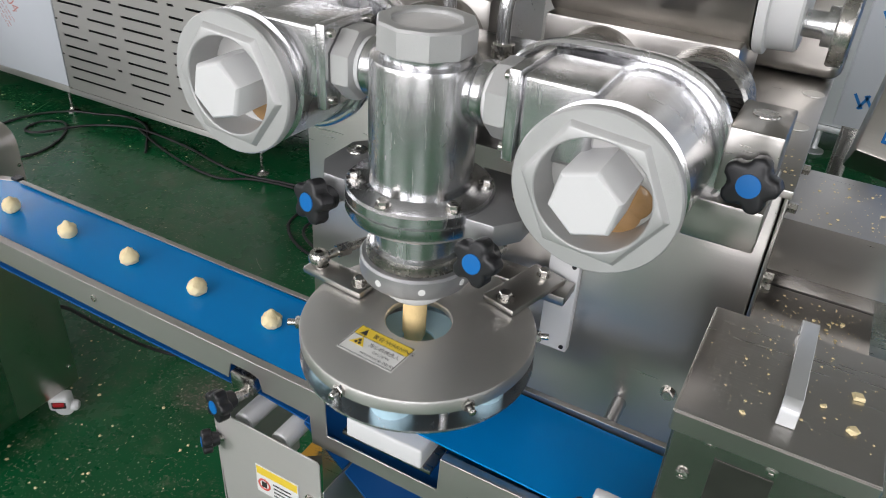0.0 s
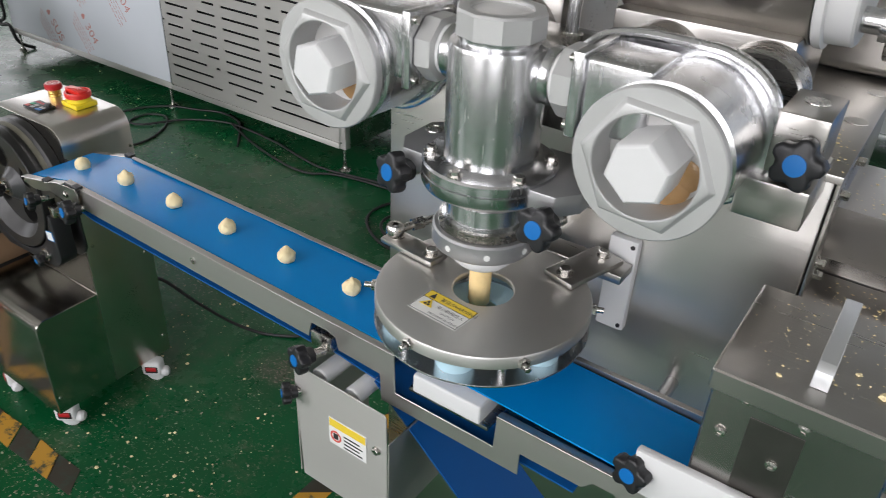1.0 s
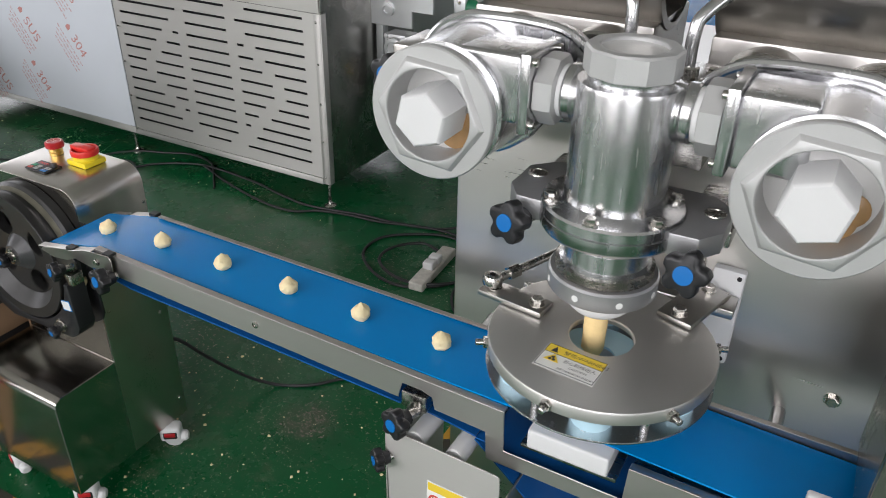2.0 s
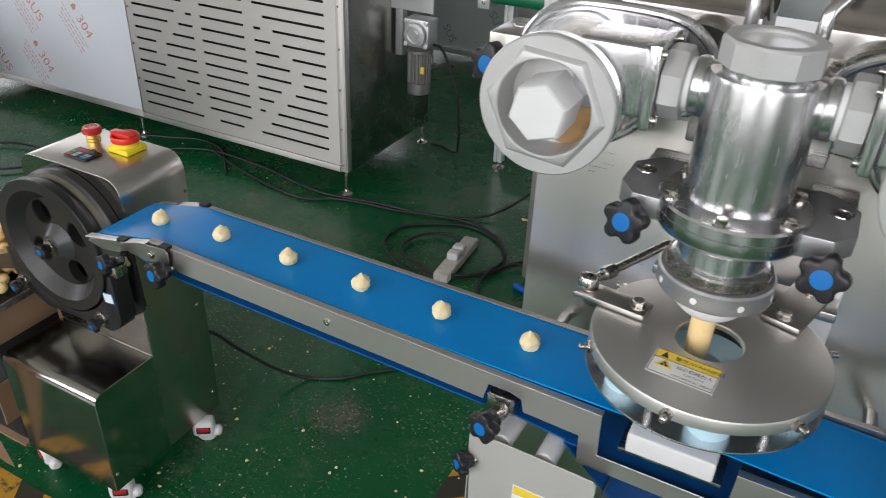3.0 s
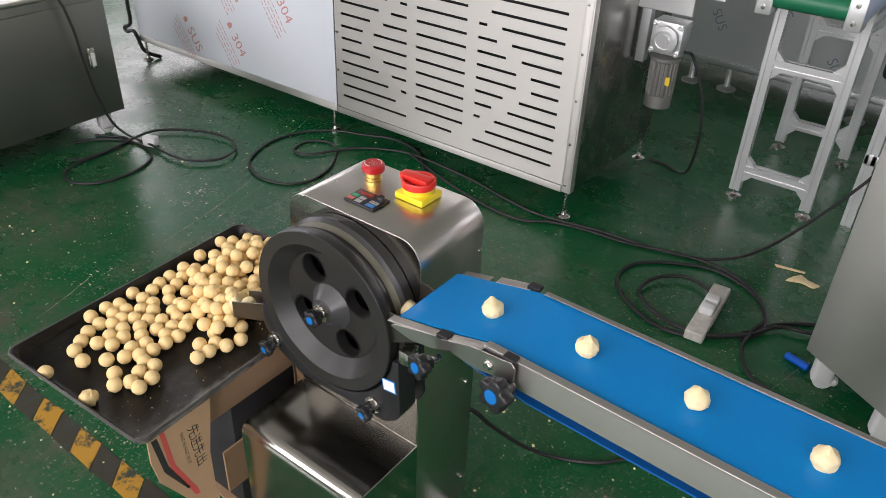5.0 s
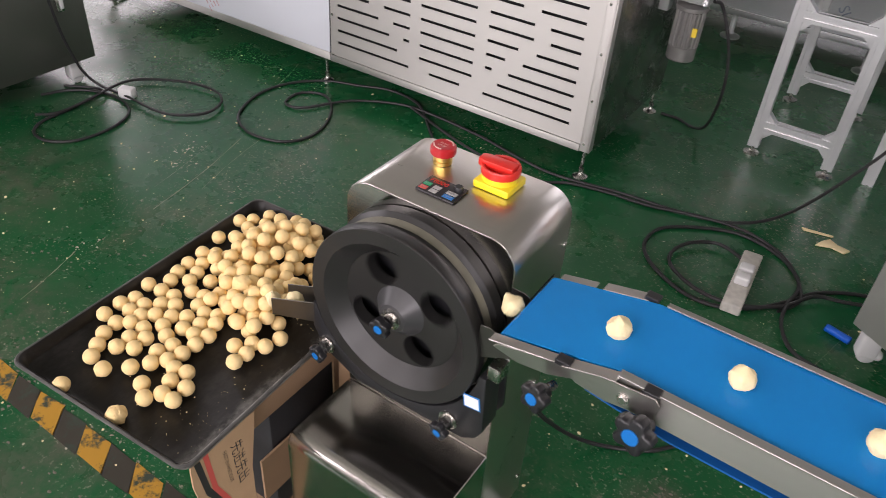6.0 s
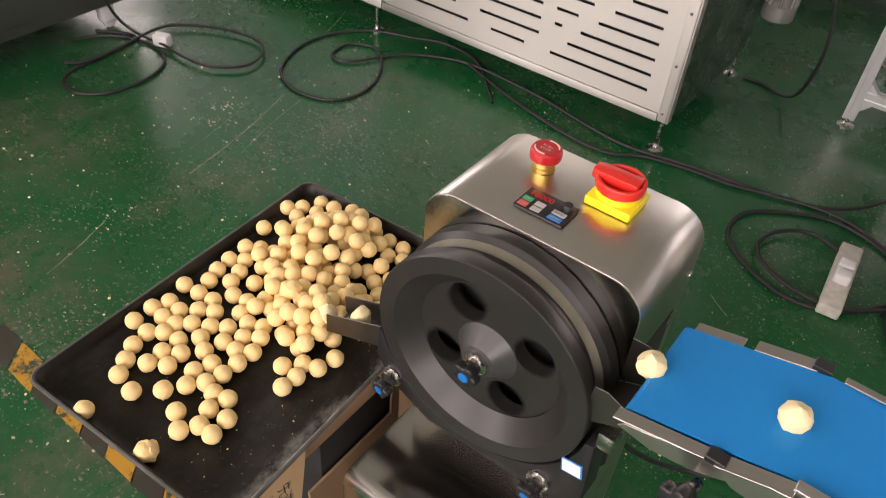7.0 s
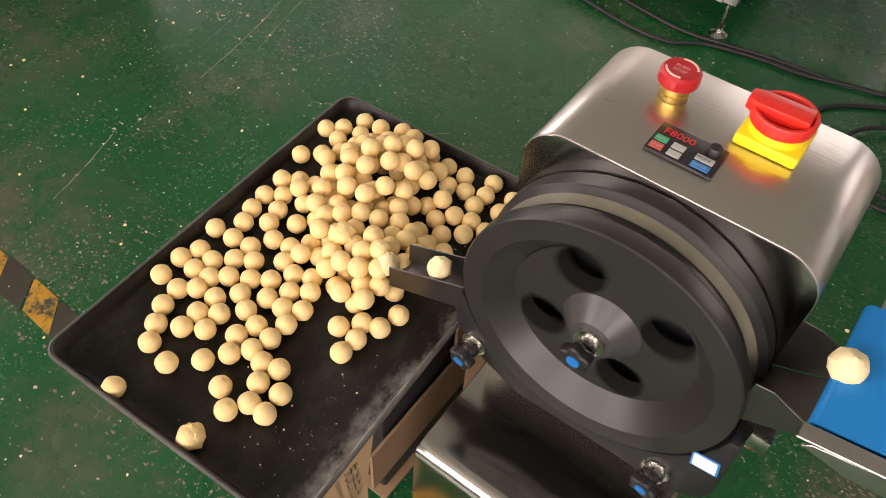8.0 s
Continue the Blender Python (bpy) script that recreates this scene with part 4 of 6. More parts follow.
    lathe(d, (WX, 0.926, WZ), (0, -1, 0), [(0.155, 0.0), (0.157, 0.002), (0.157, 0.020), (0.1555, 0.022), (0.149, 0.027), (0.145, 0.035), (0.1445, 0.042), (0.147, 0.050), (0.150, 0.055)], 96)
    part("drum", d, WHEEL_BLACK, r, "black drum with a floury groove")
    # pale band of flour, its colour also painting the groove's sheen
    g = lathe(B(), (WX, 0.926, WZ), (0, -1, 0), [(0.1500, 0.0268), (0.1468, 0.033), (0.1456, 0.038)], 96)
    part("groove_dust_sheen", g, DUST_SHEEN, r)
    # switches on the top
    zt = 0.813
    e = part("stop_collar", lathe(B(), (-1.568, 1.051, zt), (0, 0, 1), [(0.0155, 0), (0.0155, 0.006), (0.014, 0.007), (0.0155, 0.008), (0.0155, 0.016)], 32), BRASS, r, "gold collar of the stop button")
    part("stop_button", lathe(B(), (-1.568, 1.051, zt), (0, 0, 1), [(0.014, 0.016), (0.0205, 0.018), (0.0212, 0.022), (0.0205, 0.029), (0.018, 0.032), (0.013, 0.0325), (0.008, 0.0315), (0, 0.0315)], 40), DEEP_RED, e, "dark red mushroom stop button")
    for a0 in (20, 200):
        arc = [((0.0165 if i < 9 else 0.0145) * math.cos(radians(a0 + 11 * (i if i < 9 else 17 - i))), (0.0165 if i < 9 else 0.0145) * math.sin(radians(a0 + 11 * (i if i < 9 else 17 - i)))) for i in range(18)]
        part("arrow_print", prism(B(), arc, pose(-1.568, 1.051, zt + 0.0318), 0.0012), INK_PALE, e)
    words(e, "PUSH", pose(-1.5755, 1.052, zt + 0.0322), 0.006, INK_PALE)
    words(e, "STOP", pose(-1.5755, 1.045, zt + 0.0322), 0.006, INK_PALE)
    k = part("switch_base", box(B(), -1.494, -1.432, 1.022, 1.080, zt, zt + 0.013, 0.003, 2), YELLOW, r, "square yellow switch plate")
    part("switch_ring", lathe(B(), (-1.463, 1.051, zt), (0, 0, 1), [(0.028, 0.013), (0.027, 0.022), (0.02, 0.022)], 40), YELLOW, k)
    sw = lathe(B(), (-1.463, 1.051, zt), (0, 0, 1), [(0.027, 0.023), (0.0300, 0.0235), (0.0308, 0.026), (0.0308, 0.034), (0.0295, 0.0365), (0.0265, 0.0365), (0.0255, 0.035), (0.0250, 0.0275), (0, 0.0275)], 48)
    prism(sw, [(-0.012, -0.024), (0.012, -0.024), (0.012, 0.026), (0.008, 0.036), (-0.008, 0.036), (-0.012, 0.026)], pose(-1.463, 1.051, zt + 0.0276, 0, 0, 92), 0.0135, 0.002, 2)
    lathe(sw, (-1.463, 1.051, zt + 0.0411), (0, 0, 1), [(0.0045, -0.001), (0.0042, 0.0004), (0.0028, 0.0005), (0.0026, -0.0008)], 20)
    part("switch_handle", sw, RED, k, "red rotary main switch")
    # keypad
    kp = part("keypad", box(B(), -1.556, -1.488, 0.960, 1.004, zt, zt + 0.004, 0.001), BLACK_PLASTIC, r, "black drive keypad with coloured keys")

    def key(x0, x1, y0, y1, mat, text="", label=""):
        part("key", box(B(), x0, x1, y0, y1, zt + 0.004, zt + 0.0049, 0.0004, 1), mat, kp)
        if text:
            words(kp, text, pose(x0 + 0.0012, (y0 + y1) / 2 - 0.0016, zt + 0.0052), 0.0046, KEY_GREY if mat != KEY_GREY else INK)
    key(-1.553, -1.54, 0.975, 0.984, INK_GREEN, "RUN")
    key(-1.553, -1.54, 0.963, 0.973, INK_RED, "STOP")
    key(-1.535, -1.522, 0.974, 0.983, KEY_GREY)
    key(-1.535, -1.522, 0.963, 0.972, KEY_GREY)
    key(-1.511, -1.493, 0.974, 0.983, KEY_GREY, "MODE")
    key(-1.511, -1.493, 0.963, 0.972, INK_BLUE, "ENTER")
    words(kp, "F8000", pose(-1.55, 0.9885, zt + 0.0045), 0.013, LED)
    part("dial", lathe(B(), (-1.499, 0.9925, zt + 0.004), (0, 0, 1), [(0.007, 0), (0.0065, 0.007), (0.0058, 0.008), (0, 0.008)], 24), BLACK_PLASTIC, kp)
    # inlet guide plates beside the belt's end, and the outlet chute
    part("inlet_guide", prism(B(), [(-1.372, 0.655), (-1.305, 0.690), (-1.300, 0.699), (-1.350, 0.722), (-1.366, 0.720)], pose(0, 0.860, 0, 90), 0.0018, 0.0004, 1), CHUTE, r, "bent steel inlet guide")
    part("inlet_guide", prism(B(), [(-1.374, 0.662), (-1.300, 0.695), (-1.300, 0.722), (-1.340, 0.744), (-1.370, 0.744)], pose(0, 0.930, 0, 90), 0.0018, 0.0004, 1), CHUTE, r, "bent steel inlet guide")
    part("inlet_tray", box(B(), -0.02, 0.045, 0.860, 0.928, 0, 0.002, 0.0, m=pose(-1.345, 0, 0.672, 0, -24)), CHUTE, r)
    part("inlet_bracket", box(B(), -1.345, -1.325, 0.855, 0.885, 0.628, 0.655, 0.002), ZINC, r)
    ch = B()
    m = pose(-1.795, 0.895, 0.490, 0, -18, 4)
    box(ch, 0, 0.155, -0.024, 0.024, 0, 0.002, m=m)
    for y in (-0.024, 0.022):
        prism(ch, [(0, 0), (0.155, 0), (0.155, 0.042), (0.012, 0.036)], m @ pose(0, y + 0.002, 0, 90), 0.002)
    part("chute", ch, CHUTE, r, "dark steel outlet chute")
    return r


def spinning_wheel(parent):
    """The front wheel: rim, cone, four round holes and a hub."""
    y = WY
    w = B()
    lathe(w, (WX, 0.885, WZ), (0, -1, 0), [(0.146, 0.012), (0.155, 0.014), (0.156, 0.016), (0.156, 0.034), (0.1545, 0.036), (0.131, 0.036), (0.105, 0.0095), (0.103, 0.0095)], 96)
    # web with four holes
    o = B()
    R, rc, rh = 0.106, 0.0745, 0.0285
    n = 24
    hub_r = 0.040
    for q in range(4):
        a0 = math.pi / 2 * q
        cx, cz = rc * math.cos(a0), rc * math.sin(a0)
        ring = []
        outer = []
        for i in range(n):
            a = a0 + 2 * math.pi * i / n
            ring.append((cx + rh * math.cos(a), cz + rh * math.sin(a)))
            u = 2 * math.pi * i / n
            # sector border round the hole
            du, rr = math.cos(u), math.sin(u)
            ang = a0 + math.atan2(rr, abs(rr) + abs(du)) * 0 + max(-math.pi / 4, min(math.pi / 4, rr * 1.2))
            rad = max(hub_r - 0.006, min(R, rc + du * 0.055))
            outer.append((rad * math.cos(ang), rad * math.sin(ang)))
        va = [o.verts.new((WX + p, 0.8755, WZ + s)) for p, s in ring]
        vb = [o.verts.new((WX + p, 0.8755, WZ + s)) for p, s in outer]
        vc = [o.verts.new((WX + p, 0.897, WZ + s)) for p, s in ring]
        for i in range(n):
            j = (i + 1) % n
            o.faces.new((va[i], va[j], vb[j], vb[i]))
            o.faces.new((va[j], va[i], vc[i], vc[j]))
    bmesh.ops.remove_doubles(o, verts=o.verts[:], dist=1e-5)
    bmesh.ops.recalc_face_normals(o, faces=o.faces[:])
    wheel = part("wheel", w, WHEEL_BLACK, parent, "spinning black wheel with four round holes")
    part("wheel_web", o, WHEEL_BLACK, wheel, "black web with four round holes")
    hub = lathe(B(), (WX, 0.876, WZ), (0, -1, 0), [(0.046, -0.001), (0.044, 0.001), (0.026, 0.020), (0.024, 0.022), (0, 0.022)], 56)
    part("hub_cone", hub, WHEEL_HUB, wheel, "turned black hub cone")
    part("hub_nut", lathe(B(), (WX, 0.854, WZ), (0, -1, 0), [(0.017, 0), (0.017, 0.005), (0.011, 0.006), (0.011, 0.014)], 28), ZINC, wheel)
    star_knob(wheel, (WX - 0.002, 0.822, WZ), (0, -1, 0), 0.0185)
    return wheel


DUST_SHEEN = material("flour dust and groove sheen", (0.17, 0.16, 0.12), 0.45, 0.0, 0.9, 14, 0.2, 120)
INK_PALE = material("pale print", (0.75, 0.5, 0.45), 0.5)
WHEEL_HUB = material("turned nylon hub", (0.05, 0.05, 0.052), 0.32, 0.0, 0.15, 30, 0.05, 300)
KEY_GREY = material("pale grey key", (0.42, 0.42, 0.41), 0.45)
LED, LT, LB = nodes_of("red digits")
LB.inputs["Emission Color"].default_value, LB.inputs["Emission Strength"].default_value = (1, 0.05, 0.03, 1), 0.3
LB.inputs["Base Color"].default_value = (0.4, 0.02, 0.02, 1)
rounder_ob = rounder()
wheel_ob = spinning_wheel(rounder_ob)


# ---- tray with dough balls ----
TRAY = pose(-1.901, 0.860, 0.43, 0, 0, 3.0)


def tray():
    t = thing("baking_tray", "black enamel baking tray dusted with flour, on cardboard boxes", "tray", (0, 0, 0))
    bm = bmesh.new()
    w, d, r = 0.205, 0.309, 0.022

    def ring(inset, z, rr):
        out = []
        for cx, cy, a0 in ((1, 1, 0), (-1, 1, 90), (-1, -1, 180), (1, -1, 270)):
            for i in range(7):
                a = radians(a0 + 15 * i)
                out.append(bm.verts.new((cx * (w - inset - rr) + rr * math.cos(a), cy * (d - inset - rr) + rr * math.sin(a), z)))
        return out
    rings = [ring(0.003, 0.018, r), ring(0, 0.0215, r), ring(0.0015, 0.0255, r), ring(0.005, 0.026, r), ring(0.0075, 0.023, r), ring(0.013, 0.004, r * 0.9), ring(0.018, 0.001, r * 0.8)]
    low = [ring(0.016, -0.0015, r * 0.8), ring(0.010, 0.002, r * 0.9), ring(0.006, 0.016, r)]
    seq = low + rings
    for a, b in zip(seq, seq[1:]):
        for i in range(len(a)):
            bm.faces.new((a[i], a[(i + 1) % len(a)], b[(i + 1) % len(a)], b[i]))
    bm.faces.new(seq[-1])
    bm.faces.new(seq[0][::-1])
    bmesh.ops.recalc_face_normals(bm, faces=bm.faces[:])
    me = finish("tray_shell", bm, TRAY_ENAMEL)
    o = new("shell", me)
    o.parent = t
    tagged(o, "black enamel tray dusted with flour")
    rim = []
    for cx, cy, a0 in ((1, 1, 0), (-1, 1, 90), (-1, -1, 180), (1, -1, 270)):
        rim += [Vector((cx * (w - r - 0.002) + r * math.cos(radians(a0 + 15 * i)), cy * (d - r - 0.002) + r * math.sin(radians(a0 + 15 * i)), 0.0235)) for i in range(7)]
    o = new("rim", finish("rim", hose(B(), rim + rim[:1], 0.0032, 8), RIM))
    o.parent = t
    tagged(o, "rolled black tray rim, white with flour")
    t.matrix_basis = TRAY
    return t


def tray_enamel():
    m, t, b = nodes_of("floury tray enamel")
    co = t.nodes.new("ShaderNodeTexCoord")
    n1 = t.nodes.new("ShaderNodeTexNoise")
    n1.inputs["Scale"].default_value, n1.inputs["Detail"].default_value, n1.inputs["Roughness"].default_value = 14, 9, 0.75
    mp = t.nodes.new("ShaderNodeMapping")
    mp.inputs["Scale"].default_value = (1, 0.6, 1)
    t.links.new(co.outputs["Object"], mp.inputs[0])
    t.links.new(mp.outputs[0], n1.inputs["Vector"])
    mr = t.nodes.new("ShaderNodeMapRange")
    mr.inputs["From Min"].default_value, mr.inputs["From Max"].default_value, mr.inputs["To Max"].default_value = 0.46, 0.62, 0.9
    t.links.new(n1.outputs[0], mr.inputs["Value"])
    mix = t.nodes.new("ShaderNodeMix")
    mix.data_type = "RGBA"
    b.inputs["Specular IOR Level"].default_value = 0.24
    mix.inputs["A"].default_value, mix.inputs["B"].default_value = (0.010, 0.009, 0.008, 1), (0.36, 0.35, 0.32, 1)
    # flour gathers along the rim
    sep = t.nodes.new("ShaderNodeSeparateXYZ")
    t.links.new(co.outputs["Object"], sep.inputs[0])
    edge = t.nodes.new("ShaderNodeMapRange")
    edge.inputs["From Min"].default_value, edge.inputs["From Max"].default_value, edge.inputs["To Min"].default_value = 0.160, 0.206, 0.05
    t.links.new(sep.outputs["X"], edge.inputs["Value"])
    mul = t.nodes.new("ShaderNodeMath")
    mul.operation = "MULTIPLY"
    t.links.new(mr.outputs[0], mul.inputs[0])
    t.links.new(edge.outputs[0], mul.inputs[1])
    t.links.new(mul.outputs[0], mix.inputs["Factor"])
    t.links.new(mix.outputs["Result"], b.inputs["Base Color"])
    b.inputs["Roughness"].default_value = 0.4
    return m


TRAY_ENAMEL = tray_enamel()
RIM = material("floury tray rim", (0.075, 0.073, 0.068), 0.45, 0.0, 0.95, 22, 0.2, 120)
tray_ob = tray()


def ball_mesh(seed, r, tip=0.0, lump=0.05, mat=None):
    rng = random.Random(seed)
    bm = B()
    bmesh.ops.create_icosphere(bm, subdivisions=3, radius=r)
    off = Vector((rng.random() * 50, rng.random() * 50, rng.random() * 50))
    for v in bm.verts:
        n = v.co.normalized()
        k = 1 + lump * noise.noise(n * 1.6 + off) + lump * 0.6 * noise.noise(n * 3.6 + off) + lump * 0.2 * noise.noise(n * 9 + off)
        p = n * r * k
        if tip:
            up = max(0.0, n.z)
            p.z += tip * r * (up ** 26 + 0.25 * up ** 5)
            p.z = max(p.z, -0.72 * r)
            p.x, p.y = p.x * 1.04, p.y * 1.04
        v.co = p
    return finish("dough_ball", bm, mat or DOUGH)


BALL_R = 0.0146
TRAY_MESHES = [ball_mesh(s, BALL_R, 0, 0.045) for s in range(8)]
BELT_MESHES = [ball_mesh(100 + s, 0.0153, 0.34, 0.16, DOUGH_PALE) for s in range(6)]


def tray_balls():
    """Loose balls in front, single ones aside, and a heap under the chute."""
    rng = random.Random(5)
    zt = 0.431
    placed = []

    def rest(x, y):
        """The height at which a ball dropped here comes to lie."""
        q = np.array(placed)
        d2 = (q[:, 0] - x) ** 2 + (q[:, 1] - y) ** 2
        up = q[:, 2] + np.sqrt(np.maximum((BALL_R * 1.82) ** 2 - d2, 0)) * (d2 < (BALL_R * 1.82) ** 2) - 1.0 * (d2 >= (BALL_R * 1.82) ** 2)
        return max(zt + BALL_R, float(up.max()))
    for x, y in LOOSE:
        placed.append((x, y, zt + BALL_R))
    tries = 0
    inv = TRAY.inverted()
    while len(placed) < 232 and tries < 4500:
        tries += 1
        u = rng.random()
        if u < 0.30:
            x, y = rng.gauss(-1.940, 0.038), rng.gauss(1.055, 0.042)
        elif u < 0.50:
            x, y = rng.gauss(-1.843, 0.022), rng.gauss(0.900, 0.042)
        elif u < 0.76:
            x, y = rng.gauss(-1.960, 0.050), rng.gauss(0.815, 0.042)
        elif u < 0.95:
            x, y = rng.gauss(-1.940, 0.052), rng.gauss(0.950, 0.066)
        else:
            x, y = rng.gauss(-1.83, 0.03), rng.gauss(1.09, 0.03)
        p = inv @ Vector((x, y, zt))
        if abs(p.x) > 0.165 or abs(p.y) > 0.265 or y < 0.745 or (y < 0.82 and x > -1.88) or (x > -1.80 and 0.85 < y < 0.945) or (x > -1.79 and y < 0.86):
            continue
        z = rest(x, y)
        for _ in range(5):  # it rolls down to the nearest hollow
            x1, y1 = x + rng.uniform(-0.011, 0.011), y + rng.uniform(-0.011, 0.011)
            z1 = rest(x1, y1)
            if z1 < z - 0.0005 and (x1 < -1.80 or y1 > 0.945) and y1 > 0.74 and (x1 < -1.875 or y1 > 0.82):
                x, y, z = x1, y1, z1
        if z > zt + BALL_R + 0.056 * math.exp(-((x + 1.945) ** 2 + (y - 1.07) ** 2) / 0.006) + 0.050 * math.exp(-((x + 1.835) ** 2 + (y - 0.90) ** 2) / 0.004) + 0.030 * math.exp(-((x + 1.935) ** 2 + (y - 0.96) ** 2) / 0.008):
            continue
        placed.append((x, y, z))
    for i, (x, y, z) in enumerate(placed):
        ob = new("dough_ball", TRAY_MESHES[i % 8])
        ob.matrix_basis = pose(x, y, z, rng.uniform(0, 360), rng.uniform(0, 360), rng.uniform(0, 360))
        tagged(ob, "smooth round pale yellow dough ball on the black tray", "dough ball", "dough balls on the tray")

# loose balls in front of the heap
LOOSE = [(-1.981, 0.564), (-1.858, 0.575), (-1.998, 0.634), (-2.014, 0.658), (-1.958, 0.627), (-1.984, 0.675), (-2.071, 0.715), (-2.030, 0.683), (-2.035, 0.713), (-1.985, 0.703), (-1.925, 0.658), (-1.957, 0.691), (-1.879, 0.645), (-1.851, 0.627), (-1.835, 0.651), (-1.810, 0.652), (-1.814, 0.683), (-1.847, 0.678), (-1.906, 0.685), (-1.864, 0.701), (-1.840, 0.707), (-1.888, 0.707), (-1.881, 0.733), (-1.919, 0.710), (-1.909, 0.736), (-1.795, 0.774), (-1.793, 0.801), (-1.824, 0.802), (-1.803, 0.825), (-1.780, 0.834), (-1.773, 0.865), (-2.076, 0.819), (-2.096, 1.078), (-2.076, 1.098), (-2.063, 0.879), (-2.086, 1.008), (-2.073, 0.752), (-2.063, 0.778), (-2.016, 0.730), (-1.985, 0.734), (-1.961, 0.719), (-2.016, 0.753), (-1.997, 0.770), (-2.058, 1.131)]
tray_balls()
for k, (x, y, z) in enumerate(((-1.905, 0.905, 0.482), (-1.858, 0.578, 0.444))):
    lump = new("crushed_dough", ball_mesh(300 + k, 0.0165, 0, 0.24))
    lump.matrix_basis = pose(x, y, z, 40, 20, 70 * k)
    tagged(lump, "crushed lump of pale yellow dough on the tray", "dough")


def cardboard():
    """Cartons under the tray, one with an open printed flap."""
    c = thing("cardboard_box", "brown printed cardboard carton with an open flap under the tray", "box", (-1.86, 0.86, 0))
    # sides and floor in darker card, which paints the shade under the tray
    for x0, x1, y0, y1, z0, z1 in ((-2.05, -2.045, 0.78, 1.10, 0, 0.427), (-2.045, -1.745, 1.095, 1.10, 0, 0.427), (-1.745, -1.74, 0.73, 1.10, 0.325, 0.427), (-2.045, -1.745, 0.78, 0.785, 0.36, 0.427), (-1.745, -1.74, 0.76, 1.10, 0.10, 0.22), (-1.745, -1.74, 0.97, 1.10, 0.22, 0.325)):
        part("carton_side", box(B(), x0, x1, y0, y1, z0, z1), CARD_SHADED, c)
    part("carton_floor", box(B(), -2.045, -1.74, 0.785, 1.095, 0.0, 0.006), CARD_SHADED, c)
    side = Matrix(((0, 0, 1, 0), (1, 0, 0, 0), (0, 1, 0, 0), (0, 0, 0, 1)))
    m = pose(-1.704, 0, 0)
    f = prism(B(), [(0.588, 0.428), (0.725, 0.428), (0.722, 0.40), (0.706, 0.30), (0.705, 0.22), (0.712, 0.11), (0.724, 0.002), (0.712, 0.025), (0.680, 0.10), (0.662, 0.165), (0.638, 0.228), (0.595, 0.310), (0.586, 0.37)], m @ side, 0.004)
    flap = part("flap", f, CARD, c, "open cardboard flap with red and black print")
    mm = m @ pose(0.0043, 0, 0) @ Matrix(((0, 0, 1, 0), (0, 1, 0, 0), (-1, 0, 0, 0), (0, 0, 0, 1)))
    part("red_print", prism(B(), [(-0.425, 0.612), (-0.425, 0.622), (-0.33, 0.630), (-0.235, 0.665), (-0.215, 0.668), (-0.22, 0.658), (-0.33, 0.620)], mm, 0.0003), INK_RED, flap)
    part("black_print", prism(B(), [(-0.42, 0.594), (-0.42, 0.606), (-0.34, 0.616), (-0.25, 0.650), (-0.25, 0.645), (-0.33, 0.606)], mm, 0.0003), INK, flap)
    words(flap, "FAST IN FAST OUT", mm @ pose(-0.395, 0.650, 0, 0, 0, 4), 0.0105, INK)
    words(flap, "先进先出", mm @ pose(-0.395, 0.668, 0, 0, 0, 4), 0.028, INK)
    # black box added inside the carton so that the gap looks deeply shaded
    k = thing("dark_filler", "black box added to darken the gap under the tray", "crate", (-1.88, 0.9, 0))
    part("filler_body", box(B(), -2.03, -1.752, 0.80, 1.085, 0.007, 0.33, 0.006), BLACK_RUBBER, k)
    s = thing("cardboard_box", "open brown cardboard carton beside the steel machine", "box", (-1.70, 1.0, 0))
    b = B()
    box(b, -1.705, -1.672, 0.99, 1.09, 0.0, 0.40, 0.002)
    part("carton", b, CARD, s)
    part("carton_flap", box(B(), -1.706, -1.675, 0.945, 0.988, 0.18, 0.40, 0.002), CARD_SHADED, s)


cardboard()


# ---- louvred oven cabinet ----
def slotted_panel(x0, x1, z0, z1, y, slots):
    """A sheet with long round-ended openings, cut as real holes."""
    bm = B()
    rows = sorted({s[2] for s in slots})
    hh = 0.0052
    z = z0
    for zr in rows:
        box(bm, x0, x1, y, y + 0.002, z, zr - hh)
        xs = x0
        for a, b, zz in sorted(s for s in slots if s[2] == zr):
            box(bm, xs, a, y, y + 0.002, zr - hh, zr + hh)
            for e, sg in ((a, 1), (b, -1)):
                pts = [(e, zr - hh)] + [(e + sg * hh * (1 - math.cos(radians(-90 + 30 * i))), zr + hh * math.sin(radians(-90 + 30 * i))) for i in range(7)] + [(e, zr + hh)]
                pts = [(e, zr - hh), (e + sg * hh, zr - hh), (e + sg * hh * 0.3, zr - hh * 0.6), (e, zr)]
            xs = b
        box(bm, xs, x1, y, y + 0.002, zr - hh, zr + hh)
        z = zr + hh
    box(bm, x0, x1, y, y + 0.002, z, z1)
    bmesh.ops.remove_doubles(bm, verts=bm.verts[:], dist=1e-5)
    return bm


